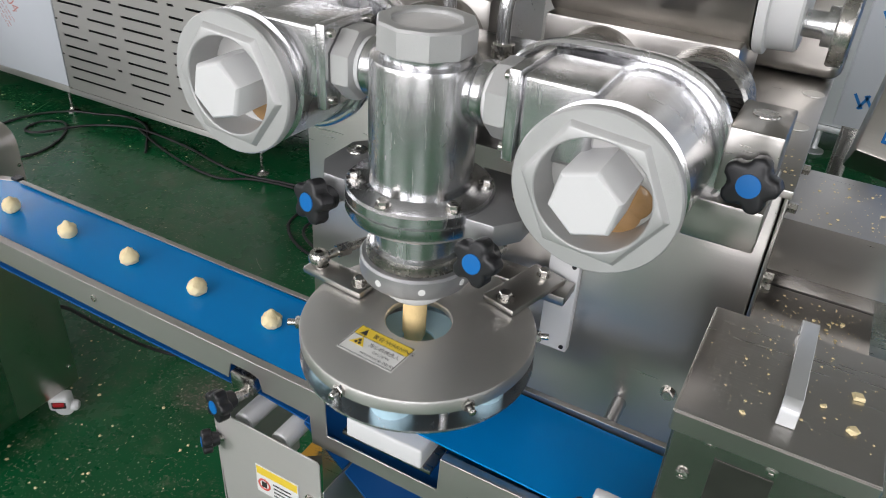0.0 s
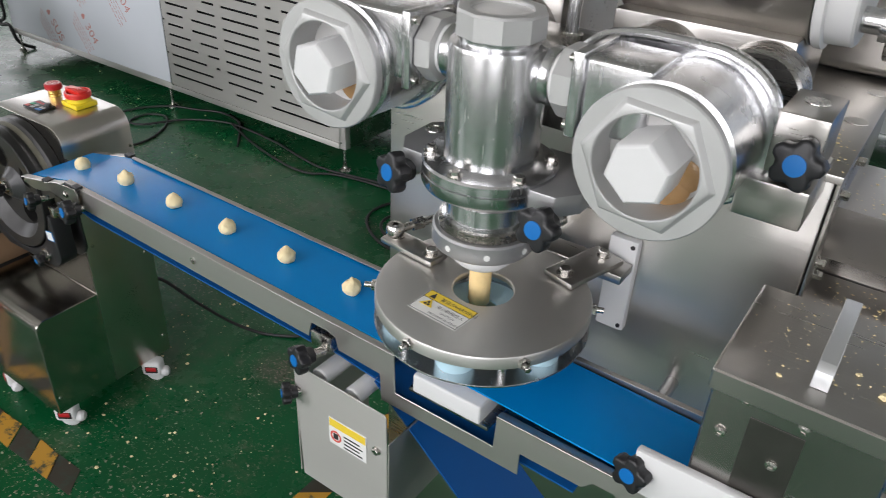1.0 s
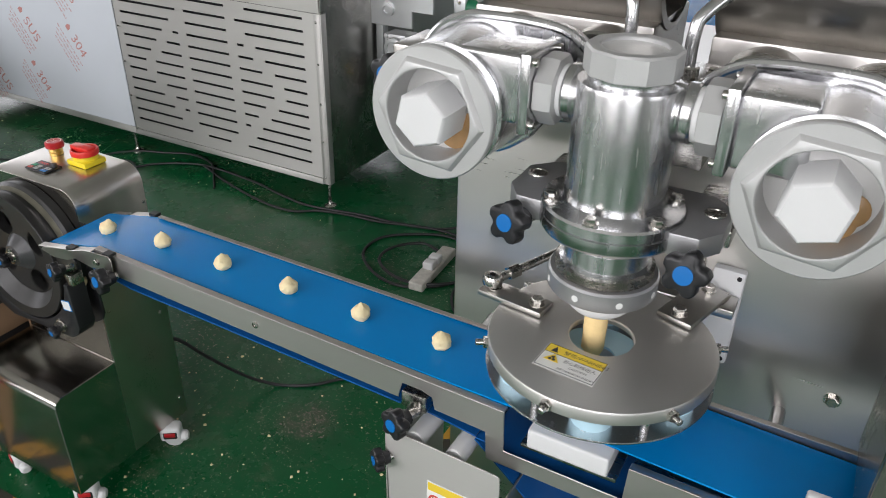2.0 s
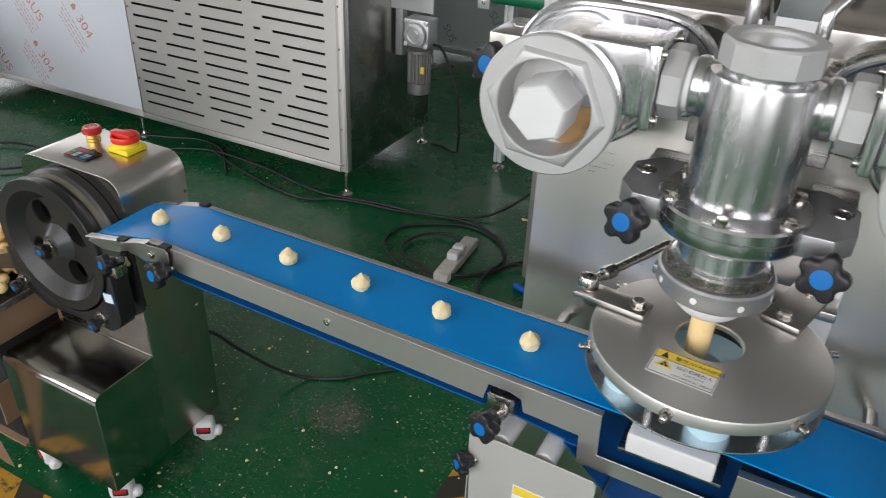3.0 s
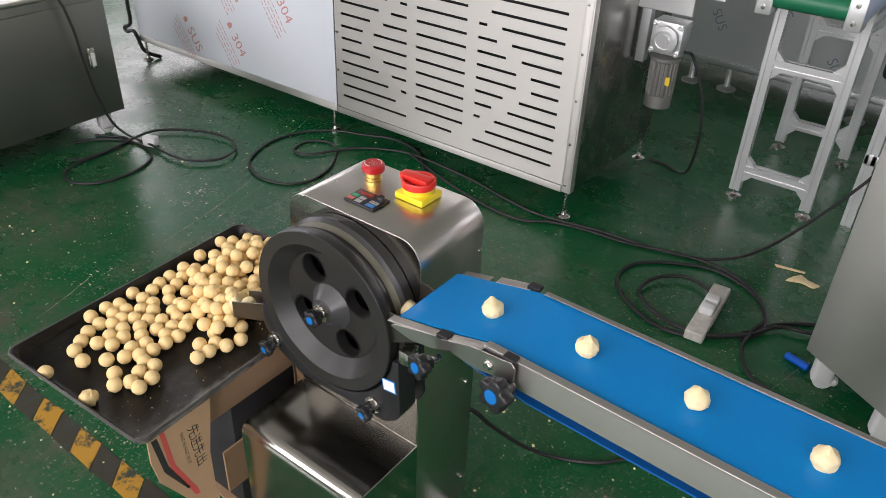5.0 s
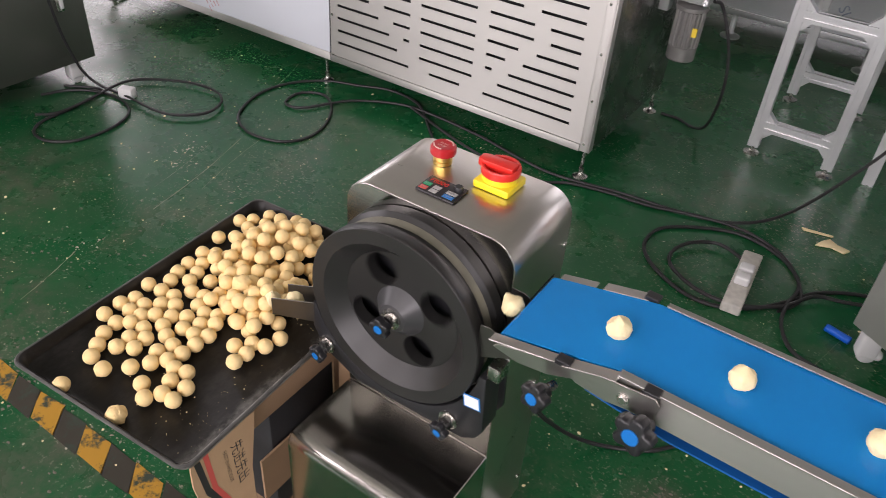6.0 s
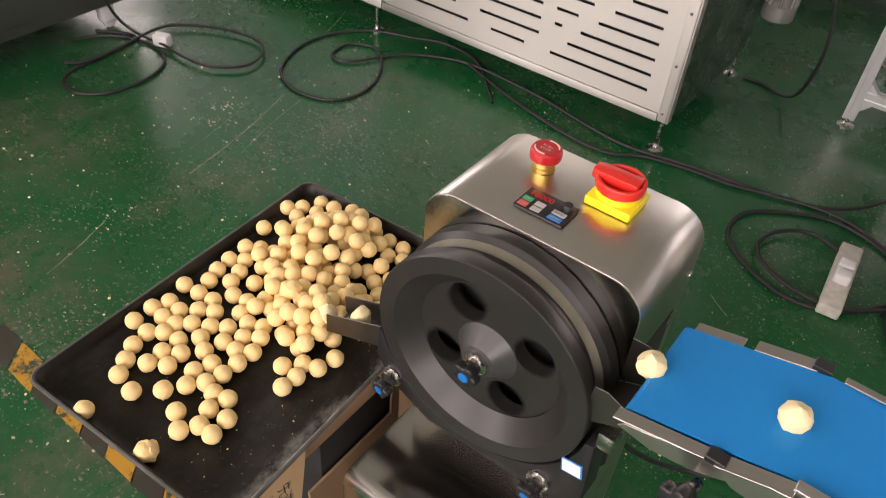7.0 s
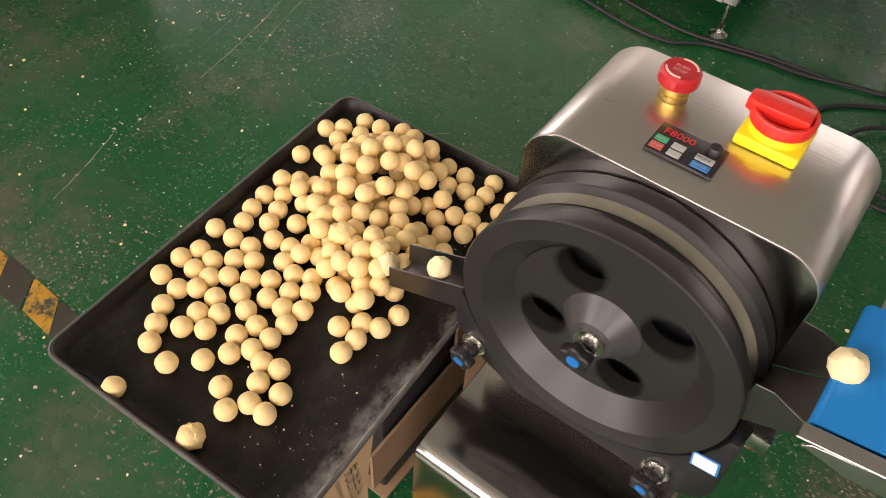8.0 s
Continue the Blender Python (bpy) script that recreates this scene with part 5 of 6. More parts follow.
def oven():
    o = thing("tunnel_oven", "long stainless tunnel oven with slotted and film-covered side panels", "oven", (-3.0, 2.42, 0))
    x0, x1, y0, y1, zb, zt = -4.475, -1.83, 2.424, 3.12, 0.11, 1.25
    # solid core, coloured near-black as the shade seen through the slots
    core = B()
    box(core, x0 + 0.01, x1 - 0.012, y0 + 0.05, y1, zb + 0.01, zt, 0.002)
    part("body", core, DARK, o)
    part("end_panel", box(B(), x1 - 0.010, x1, y0 + 0.002, y1, zb, zt, 0.001), STEEL_DARK, o, "plain dull steel end panel")
    part("top_sheet", box(B(), x0, x1, y0, y1, zt, zt + 0.003), STEEL, o)
    tz = 0.832
    # rows of slots: a full middle column, and two columns whose gap wanders to and fro
    slots = []
    COLUMNS = [((-2.967, -2.615), 0.195, True), ((-2.567, -2.33), 0.195, None), ((-2.278, -1.922), 0.195, False)]
    gap = [None, (0.0, 0.16), (0.08, 0.27), (0.22, 0.42), (0.35, 0.55), (0.50, 0.68), (0.49, 0.66), (0.35, 0.54), (0.23, 0.41), (0.10, 0.28), (0.0, 0.14)]
    for r in range(13):
        for (xa, xb), zr, flip in COLUMNS:
            z = zr + 0.0509 * r
            if z > tz - 0.02:
                continue
            if flip is None:
                slots.append((xa + 0.05, xb - 0.05, z) if r == 0 else (xa, xb, z))
                continue
            g = gap[r % 11]
            if not g:
                slots.append((xa, xb, z))
                continue
            w = xb - xa
            runs = [(0.0, g[0]), (g[1], 1.0)]
            for u, v in runs:
                if v - u > 0.05:
                    slots.append((xa + w * u, xa + w * v, z) if not flip else (xb - w * v, xb - w * u, z))
    p = slotted_panel(-3.005, -1.866, 0.135, tz, y0, slots)
    part("louvre_panel", p, OVEN_STEEL, o, "bright brushed steel panel with rows of long slots", smooth=False)
    part("upper_panel", box(B(), -3.005, -1.838, y0 - 0.002, y0 + 0.003, tz + 0.002, zt, 0.001), OVEN_STEEL, o)
    part("corner_trim", merge(box(B(), -1.866, -1.832, y0 - 0.003, y0 + 0.004, zb, tz, 0.001), box(B(), -1.836, -1.8285, y0 - 0.003, y0 + 0.03, zb, tz, 0.001)), OVEN_STEEL, o)
    part("bottom_trim", box(B(), -3.005, -1.868, y0 - 0.003, y0 + 0.003, zb - 0.004, 0.133, 0.001), OVEN_STEEL, o)
    for i in range(5):
        for x in (-1.853, -2.992):
            part("trim_screw", lathe(B(), (x, y0 - 0.003, 0.14 + 0.165 * i), (0, -1, 0), [(0.0055, 0), (0.005, 0.002), (0, 0.0028)], 12), ZINC, o)
    for i in range(4):
        part("end_screw", lathe(B(), (x1, y0 + 0.03, 0.13 + 0.20 * i), (1, 0, 0), [(0.005, 0), (0.0045, 0.002), (0, 0.0028)], 12), ZINC, o)
    # film covered panels
    for a, b in ((-4.475, -3.010),):
        f = part("film_panel", box(B(), a, b, y0 - 0.002, y0 + 0.003, zb + 0.03, zt, 0.001), FILM, o, "steel panel in printed protective film")
        part("bottom_rail", box(B(), a, b, y0 - 0.001, y0 + 0.006, zb - 0.004, zb + 0.028, 0.001), OVEN_STEEL, o)
        rng = random.Random(int(a * 10))
        for i in range(int((b - a) / 0.34)):
            x = a + 0.10 + 0.34 * i
            for j in range(4):
                z = 0.30 + 0.27 * j - 0.04 * (i % 2)
                m = pose(x, y0 - 0.0024, z, 90, 0, 0) @ pose(0, 0, 0, 0, 0, -58)
                if (i * 2 + j) % 3 == 0:
                    continue
                if (i + j) % 2:
                    words(f, "SUS", m, 0.078, INK_FILM, "film_print")
                else:
                    words(f, "304", m, 0.075, INK_FILM, "film_print")
                bars = B()
                for k in range(4):
                    u = -0.09 + 0.012 * k
                    while u < 0.13:
                        L = rng.uniform(0.012, 0.03)
                        box(bars, u, u + L, -0.034 - 0.021 * k, -0.030 - 0.021 * k, 0, 0.0003, m=m)
                        u += L + 0.007
                part("film_mark", prism(B(), [(-0.055, 0.012), (-0.03, 0.012), (-0.03, 0.034), (-0.043, 0.048), (-0.055, 0.034)], m, 0.0003), INK_FILM, f)
                part("film_text", bars, INK_FILM, f, kind="stuff")
    for x in (-1.85, -3.042, -4.45):
        for y in (2.439, 3.106):
            leg = B()
            lathe(leg, (x, y, 0), (0, 0, 1), [(0, 0), (0.027, 0), (0.027, 0.004), (0.012, 0.013), (0.009, 0.022), (0.0065, 0.024), (0.0065, zb)], 20)
            lathe(leg, (x, y, 0.03), (0, 0, 1), [(0.010, 0), (0.010, 0.008)], 6)
            part("levelling_foot", leg, ZINC, o, "threaded levelling foot")
    # gear motor hung on the end
    g = B()
    prism(g, [(x1 - 0.012, 0.73), (x1 + 0.20, 0.73), (x1 + 0.20, 0.80), (x1 + 0.30, 0.80), (x1 + 0.30, 0.98), (x1 - 0.012, 0.98)], pose(0, 2.785, 0, 90), 0.012, 0.002, 1)
    part("motor_bracket", g, ALU, o, "aluminium motor bracket")
    part("bracket_post", box(B(), x1 + 0.01, x1 + 0.045, 2.79, 2.83, 0.53, 0.90, 0.003), ALU, o)
    gb = B()
    box(gb, x1 + 0.068, x1 + 0.183, 2.765, 2.85, 0.585, 0.70, 0.004, 2)
    for dx in (0.078, 0.173):
        for dz in (0.595, 0.69):
            lathe(gb, (x1 + dx, 2.765, dz), (0, -1, 0), [(0.010, 0), (0.010, 0.006), (0.005, 0.007), (0, 0.004)], 12)
    lathe(gb, (x1 + 0.125, 2.755, 0.64), (0, -1, 0), [(0.050, 0), (0.048, 0.008), (0.034, 0.010), (0.034, 0.004), (0.018, 0.004), (0.018, 0.012), (0, 0.012)], 28)
    for i in range(8):
        a = radians(45 * i)
        box(gb, -0.004, 0.004, 0, 0.008, 0.034, 0.050, 0, m=pose(x1 + 0.125, 2.748, 0.64, 0, 45 * i, 0))
    gear = part("gearbox", gb, ALU, o, "cast aluminium worm gearbox")
    part("bearing", lathe(B(), (x1 + 0.085, 2.773, 0.80), (0, -1, 0), [(0.03, 0), (0.03, 0.012), (0.016, 0.014), (0.016, 0.008), (0, 0.008)], 24), ALU, o)
    mo = B()
    lathe(mo, (x1 + 0.125, 2.80, 0.572), (0, 0, -1), [(0.02, -0.01), (0.055, 0), (0.055, 0.012), (0.046, 0.016), (0.046, 0.14), (0.05, 0.142), (0.05, 0.187), (0.046, 0.192), (0, 0.192)], 32)
    fins = []
    for i in range(80):
        a, k = 2 * math.pi * i / 80, 0.051 if i % 4 < 2 else 0.0455
        fins.append((k * math.cos(a), k * math.sin(a)))
    part("motor_jacket", prism(B(), fins, pose(x1 + 0.125, 2.80, 0.432), 0.124), MOTOR, gear, "ribbed motor jacket")
    part("motor", mo, MOTOR, gear, "finned electric motor")
    part("motor_plate", box(B(), x1 + 0.157, x1 + 0.173, 2.752, 2.758, 0.48, 0.51), LABEL_YELLOW, gear)
    part("conveyor_end", box(B(), x1, x1 + 0.34, 2.75, 3.05, 0.90, 0.95, 0.006), ALU, o)
    return o


OVEN_STEEL = BRIGHT
INK_FILM = material("film print", (0.50, 0.23, 0.21), 0.5)
oven()


def grey_cabinet():
    c = thing("control_cabinet", "grey steel control cabinet on the green floor", "cabinet", (-3.9, 1.3, 0))
    part("body", box(B(), -4.4, -3.735, 0.6, 1.835, 0.10, 0.615, 0.004), GREY_PAINT, c, "grey steel cabinet body")
    part("top", box(B(), -4.41, -3.727, 0.59, 1.84, 0.6155, 0.635, 0.004), STEEL, c, "shiny steel cabinet top")
    part("door", box(B(), -3.7355, -3.727, 0.66, 1.79, 0.14, 0.582, 0.004), GREY_PAINT, c, "flush grey door")
    la = part("latch", box(B(), -3.7275, -3.712, 1.712, 1.742, 0.315, 0.405, 0.006, 3), ZINC, c)
    part("latch_lever", box(B(), -3.712, -3.704, 1.719, 1.735, 0.328, 0.385, 0.003), WHITE_PLASTIC, la)
    for y, x in ((1.55, -3.80), (1.70, -4.0), (1.72, -3.79)):
        part("top_screw", lathe(B(), (x, y, 0.635), (0, 0, 1), [(0.006, 0), (0.005, 0.003), (0, 0.0035)], 12), ZINC, c)
    for y in (0.7, 1.76):
        castor(c, -3.78, y, 0.10, 90, False)
        castor(c, -4.3, y, 0.10, 90, False)


grey_cabinet()


def profile_bar(bm, p, q, s=0.02):
    """Slotted square aluminium profile."""
    d = (Vector(q) - Vector(p))
    L = d.length
    rot = Vector((0, 0, 1)).rotation_difference(d).to_matrix().to_4x4()
    m = Matrix.Translation(p) @ rot
    k = s * 0.3
    pts = []
    for i in range(4):
        a = radians(90 * i)
        for x, y in ((s, -s), (s, -k), (s * 0.72, -k), (s * 0.72, k), (s, k)):
            pts.append((x * math.cos(a) - y * math.sin(a), x * math.sin(a) + y * math.cos(a)))
    return prism(bm, pts, m, L)


def alu_stand():
    s = thing("conveyor_stand", "aluminium profile stand carrying a short green belt", "stand", (-1.27, 3.3, 0))
    xs, ys = (-1.402, -1.128), (3.04, 3.64)
    for x in xs:
        for y in ys:
            part("post", profile_bar(B(), (x, y, 0.035), (x, y, 0.80)), ALU, s, "slotted aluminium post")
            part("foot", lathe(B(), (x, y, 0), (0, 0, 1), [(0, 0), (0.030, 0), (0.030, 0.006), (0.010, 0.012), (0.007, 0.016), (0.007, 0.036)], 20), ZINC, s)
    for z in (0.127, 0.555):
        for y in ys:
            part("crossbar", profile_bar(B(), (xs[0] + 0.02, y, z), (xs[1] - 0.02, y, z)), ALU, s)
            for x, sg in ((xs[0] + 0.02, 1), (xs[1] - 0.02, -1)):
                for dz in (1, -1):
                    part("gusset", prism(B(), [(x, z + dz * 0.02), (x + sg * 0.035, z + dz * 0.02), (x, z + dz * 0.055)], pose(0, y + 0.015, 0, 90), 0.03, 0.001, 1), ALU, s)
        if z > 0.5:
            for x in xs:
                part("crossbar", profile_bar(B(), (x, ys[0] + 0.02, 0.76), (x, ys[1] - 0.02, 0.76)), ALU, s)
    for x in xs:
        part("side_rail", box(B(), x - 0.02, x + 0.02, 2.80, 4.08, 0.80, 0.875, 0.003), ALU, s)
        part("end_block", box(B(), x - 0.026, x + 0.026, 2.755, 2.84, 0.79, 0.895, 0.004), ALU, s)
        for dz in (0.815, 0.87):
            part("block_screw", lathe(B(), (x, 2.755, dz), (0, -1, 0), [(0.008, 0), (0.0075, 0.004), (0, 0.005)], 12), ZINC, s)
    bm = B()
    prism(bm, [(2.79 + 0.034 * math.cos(radians(a)), 0.846 + 0.034 * math.sin(radians(a))) for a in range(90, 271, 15)] + [(4.08, 0.812), (4.08, 0.88)], pose(xs[0] + 0.024, 0, 0) @ Matrix(((0, 0, 1, 0), (1, 0, 0, 0), (0, 1, 0, 0), (0, 0, 0, 1))), xs[1] - xs[0] - 0.048)
    part("belt", bm, GREEN_BELT, s, "green conveyor belt")
    # a second film-wrapped machine behind
    w = thing("wrapped_machine", "machine side panels in grey printed film", "machine", (-1.2, 4.6, 0))
    part("panel", box(B(), -2.6, 0.6, 4.15, 4.8, 0.16, 1.3, 0.004), FILM_GREY, w)
    part("trim", box(B(), -2.6, 0.6, 4.14, 4.15, 0.13, 0.16, 0.001), ALU, w)
    for x in (-2.4, -2.05, -1.85, -1.2, -0.6, 0.2):
        part("leg", lathe(B(), (x, 4.2, 0), (0, 0, 1), [(0, 0), (0.05, 0), (0.05, 0.008), (0.02, 0.02), (0.014, 0.03), (0.014, 0.16)], 20), ALU, w)
    for i in range(9):
        words(w, "SUS", pose(-2.3 + 0.3 * i, 4.1495, 0.28 + 0.12 * (i % 3), 90, 0, 0) @ pose(0, 0, 0, 0, 0, -58), 0.07, INK_FILM2, "film_print")
    t = thing("steel_frame_table", "low aluminium machine frame carrying a blue belt", "conveyor", (-0.7, 3.3, 0))
    for x in (-0.98, -0.45):
        for y in (3.1, 3.9):
            part("post", profile_bar(B(), (x, y, 0), (x, y, 0.74)), ALU, t)
    for z in (0.26, 0.70):
        for y in (3.1, 3.9):
            part("crossbar", box(B(), -1.0, -0.43, y - 0.02, y + 0.02, z, z + 0.04, 0.002), ALU, t)
        for x in (-0.98, -0.45):
            part("crossbar", box(B(), x - 0.02, x + 0.02, 3.12, 3.88, z + 0.001, z + 0.039, 0.002), ALU, t)
    part("belt", box(B(), -1.0, -0.43, 3.06, 3.94, 0.742, 0.775, 0.012, 3), BELT, t, "blue belt")
    part("drive_box", box(B(), -1.03, -0.90, 2.98, 3.055, 0.60, 0.76, 0.02, 3), BLACK_PLASTIC, t, "black motor box")
    part("air_cylinder", rod(B(), (-1.02, 3.01, 0.80), (-0.80, 3.01, 0.805), 0.016, 16, 0.003), BLUE_HOSE, t, "blue air cylinder")


FILM_GREY = material("grey film", (0.72, 0.74, 0.76), 0.3, 0.2, 0.08, 3, 0.1, 10)
INK_FILM2 = material("faint film print", (0.30, 0.36, 0.45), 0.5)
alu_stand()


def sealing_unit():
    """Steel cabinet on castors standing askew behind the conveyor, with an orange frame on it."""
    c = thing("steel_cabinet", "brushed stainless cabinet on white castors with an orange frame on top", "cabinet", (0, 0, 0))
    m = pose(-0.88, 2.06, 0, 0, 0, -32.6)
    bm = box(B(), 0, 0.30, 0, 0.55, 0.115, 0.752, 0.003, 2, m)
    part("body", bm, STEEL_V, c, "brushed stainless cabinet body")
    for x, y in ((0.045, 0.05), (0.255, 0.05), (0.045, 0.5), (0.255, 0.5)):
        p = m @ Vector((x, y, 0))
        castor(c, p.x, p.y, 0.115, 20, False)
    part("foot_pin", rod(B(), m @ Vector((0.08, 0.14, 0.752)), m @ Vector((0.08, 0.14, 0.79)), 0.012), WHITE_PLASTIC, c)
    fr = B()
    box(fr, 0.02, 0.05, 0.12, 0.15, 0.752, 0.94, 0.003, 2, m)
    prism(fr, [(0.10, 0.80), (0.16, 0.80), (0.46, 0.92), (0.46, 1.0), (0.14, 0.985), (0.10, 0.96)], m @ pose(0.02, 0, 0) @ Matrix(((0, 0, 1, 0), (1, 0, 0, 0), (0, 1, 0, 0), (0, 0, 0, 1))), 0.006, 0.002)
    box(fr, 0.02, 0.42, 0.45, 0.457, 0.86, 1.0, 0.002, 1, m)
    box(fr, 0.02, 0.42, 0.15, 0.45, 0.988, 0.998, 0.003, 2, m)
    box(fr, 0.10, 0.34, 0.20, 0.26, 0.84, 0.90, 0.01, 2, m)
    part("orange_frame", fr, ORANGE, c, "orange painted steel frame")
    part("frame_cover", box(B(), 0.0, 0.42, 0.15, 0.45, 0.999, 1.006, 0.002, 1, m), STEEL, c)
    v = B()
    box(v, 0.31, 0.35, 0.10, 0.14, 0.42, 0.52, 0.004, 2, m)
    part("air_regulator", v, BLACK_PLASTIC, c)
    part("air_hose", hose(B(), spline([m @ Vector(p) for p in ((0.31, 0.05, 0.47), (0.325, 0.0, 0.42), (0.33, 0.02, 0.30), (0.36, 0.05, 0.20))], 8), 0.006), BLUE_HOSE, c)


sealing_unit()


# ---- discharge box, crumb trays and panels at the end of the machine ----
def hopper_box():
    b = thing("cover_box", "stainless cover box with a strap handle, sprinkled with crumbs", "box", (0.25, 0.88, 0.78))
    lid = part("lid", box(B(), 0.156, 0.345, 0.782, 0.985, 1.007, 1.010, 0.001, 1), STEEL, b, "folded stainless lid")
    part("lid_front", box(B(), 0.156, 0.345, 0.780, 0.7825, 0.985, 1.0095, 0.0008, 1), STEEL, lid)
    part("lid_edge", box(B(), 0.1545, 0.157, 0.782, 0.985, 0.985, 1.0095, 0.0008, 1), STEEL, lid)
    part("front", box(B(), 0.160, 0.341, 0.786, 0.789, 0.795, 1.006, 0.001, 1), STEEL_DARK, b)
    part("side", box(B(), 0.158, 0.1605, 0.789, 0.983, 0.795, 1.006, 0.001, 1), STEEL_DARK, b)
    part("back", box(B(), 0.1605, 0.341, 0.980, 0.983, 0.795, 1.006, 0.001, 1), STEEL_DARK, b)
    part("far_side", box(B(), 0.3405, 0.343, 0.789, 0.983, 0.795, 1.006, 0.001, 1), STEEL_DARK, b)
    h = B()
    pts = [(0.815, 1.0105), (0.818, 1.030), (0.828, 1.038), (0.968, 1.038), (0.980, 1.030), (0.984, 1.0105), (0.980, 1.0105), (0.977, 1.028), (0.966, 1.034), (0.830, 1.034), (0.821, 1.028), (0.819, 1.0105)]
    prism(h, pts, pose(0.246, 0, 0) @ Matrix(((0, 0, 1, 0), (1, 0, 0, 0), (0, 1, 0, 0), (0, 0, 0, 1))), 0.018, 0.0005, 1)
    part("handle", h, ALU, b, "bent strap handle")
    for x, z in ((0.197, 0.985), (0.257, 0.978), (0.18, 0.93), (0.24, 0.915)):
        part("cover_screw", lathe(B(), (x, 0.786, z), (0, -1, 0), [(0.007, 0), (0.0065, 0.003), (0.003, 0.0042), (0.0028, 0.003), (0, 0.003)], 14), ZINC, b)
    part("window", box(B(), 0.205, 0.262, 0.7848, 0.786, 0.86, 0.965, 0.0005, 1), CHUTE, b)
    part("white_strip", box(B(), 0.10, 0.33, 0.770, 0.784, 0.795, 0.862, 0.003), WHITE_PLASTIC, b, "white plastic side strip")
    star_knob(b, (0.10, 0.755, 0.83), (-0.2, -0.97, 0.1), 0.026)

    e = thing("crumb_trays", "stainless crumb trays bolted to the machine's end", "tray", (0.3, 1.2, 0.9))
    part("end_plate", box(B(), 0.187, 0.192, 1.09, 1.50, 0.88, 1.128, 0.001), STEEL, e)
    t = part("upper_tray", box(B(), 0.192, 0.60, 1.157, 1.34, 1.056, 1.060), STEEL, e)
    part("tray_front", box(B(), 0.192, 0.60, 1.155, 1.157, 0.985, 1.062), STEEL, t)
    part("tray_base", box(B(), 0.192, 0.60, 1.155, 1.34, 0.983, 0.985), STEEL, t)
    t = B()
    box(t, 0.192, 0.335, 1.035, 1.175, 0.945, 0.948)
    box(t, 0.333, 0.335, 1.035, 1.175, 0.925, 0.947)
    part("lower_tray", t, STEEL, e)
    part("support", box(B(), 0.186, 0.60, 1.18, 1.30, 0.0, 0.983, 0.002), STEEL_DARK, e)
    for y, z in ((1.12, 1.095), (1.20, 1.115), (1.12, 0.99), (1.14, 0.962)):
        hex_bolt(e, (0.192, y, z), (1, 0, 0), 0.007, 0.012)
    pnl = thing("operator_panel", "tilted steel control panel with a blue face", "panel", (0.42, 1.75, 0))
    m = pose(0.258, 1.50, 1.046, 46, 9, 0)
    part("housing", box(B(), 0, 0.32, 0, 0.30, -0.08, 0, 0.005, 2, m), STEEL, pnl, "folded steel panel housing")
    face = part("face", box(B(), 0.030, 0.29, 0.026, 0.274, 0.0, 0.002, 0.001, 1, m), BLUE_CAP, pnl, "blue membrane face")
    part("face_border", merge(box(B(), 0.034, 0.286, 0.032, 0.034, 0.002, 0.0024, m=m), box(B(), 0.034, 0.036, 0.034, 0.27, 0.002, 0.0024, m=m)), LABEL_WHITE, face)
    part("symbol", prism(B(), ngon(16, 0.007, 0, 0.050, 0.052), m @ pose(0, 0, 0.002), 0.0005), LABEL_WHITE, face)
    part("post", box(B(), 0.40, 0.46, 1.62, 1.68, 0, 1.12, 0.003), STEEL_DARK, pnl)
    w = thing("wrapped_machine", "machine wrapped in white film with blue print", "machine", (1.0, 2.8, 0))
    part("panel", box(B(), 0.225, 2.2, 2.55, 3.0, 0.72, 1.9, 0.004), FILM, w)
    for x in (0.28, 1.2, 2.1):
        for y in (2.62, 2.94):
            part("leg", box(B(), x - 0.02, x + 0.02, y - 0.02, y + 0.02, 0, 0.72, 0.003), STEEL_DARK, w)
    bars = B()
    for i in range(14):
        x, z = 0.27 + 0.09 * (i % 5), 0.80 + 0.2 * (i // 5) + 0.03 * (i % 2)
        for k in range(3):
            box(bars, -0.004, 0.004, -0.024, 0.024, 0, 0.0004, m=pose(x + 0.014 * k, 2.5495, z, 90, 0, 0) @ pose(0, 0, 0, 0, 0, 35 - 60 * (k % 2)))
    part("film_print", bars, INK_BLUE, w)


hopper_box()


# ---- floor: cables, socket strip, tape, crumbs ----
def cable(name, pts, r=0.0045, label="black rubber cable lying on the floor"):
    single(name, hose(B(), spline([Vector((x, y, z)) for x, y, z in pts], 8), r, 8), CABLE, label, "cable", "floor cables")


Z = 0.006


cable("power_cable", [(-1.40, 1.10, 0.30), (-1.37, 1.13, 0.294), (-1.36, 1.21, 0.185), (-1.325, 1.31, 0.06), (-1.262, 1.376, Z), (-1.176, 1.425, Z), (-1.105, 1.501, Z), (-0.95, 1.62, Z), (-0.60, 1.75, Z)], 0.005)
def lie(pts, z=Z):
    return [(x, y, z) for x, y in pts]


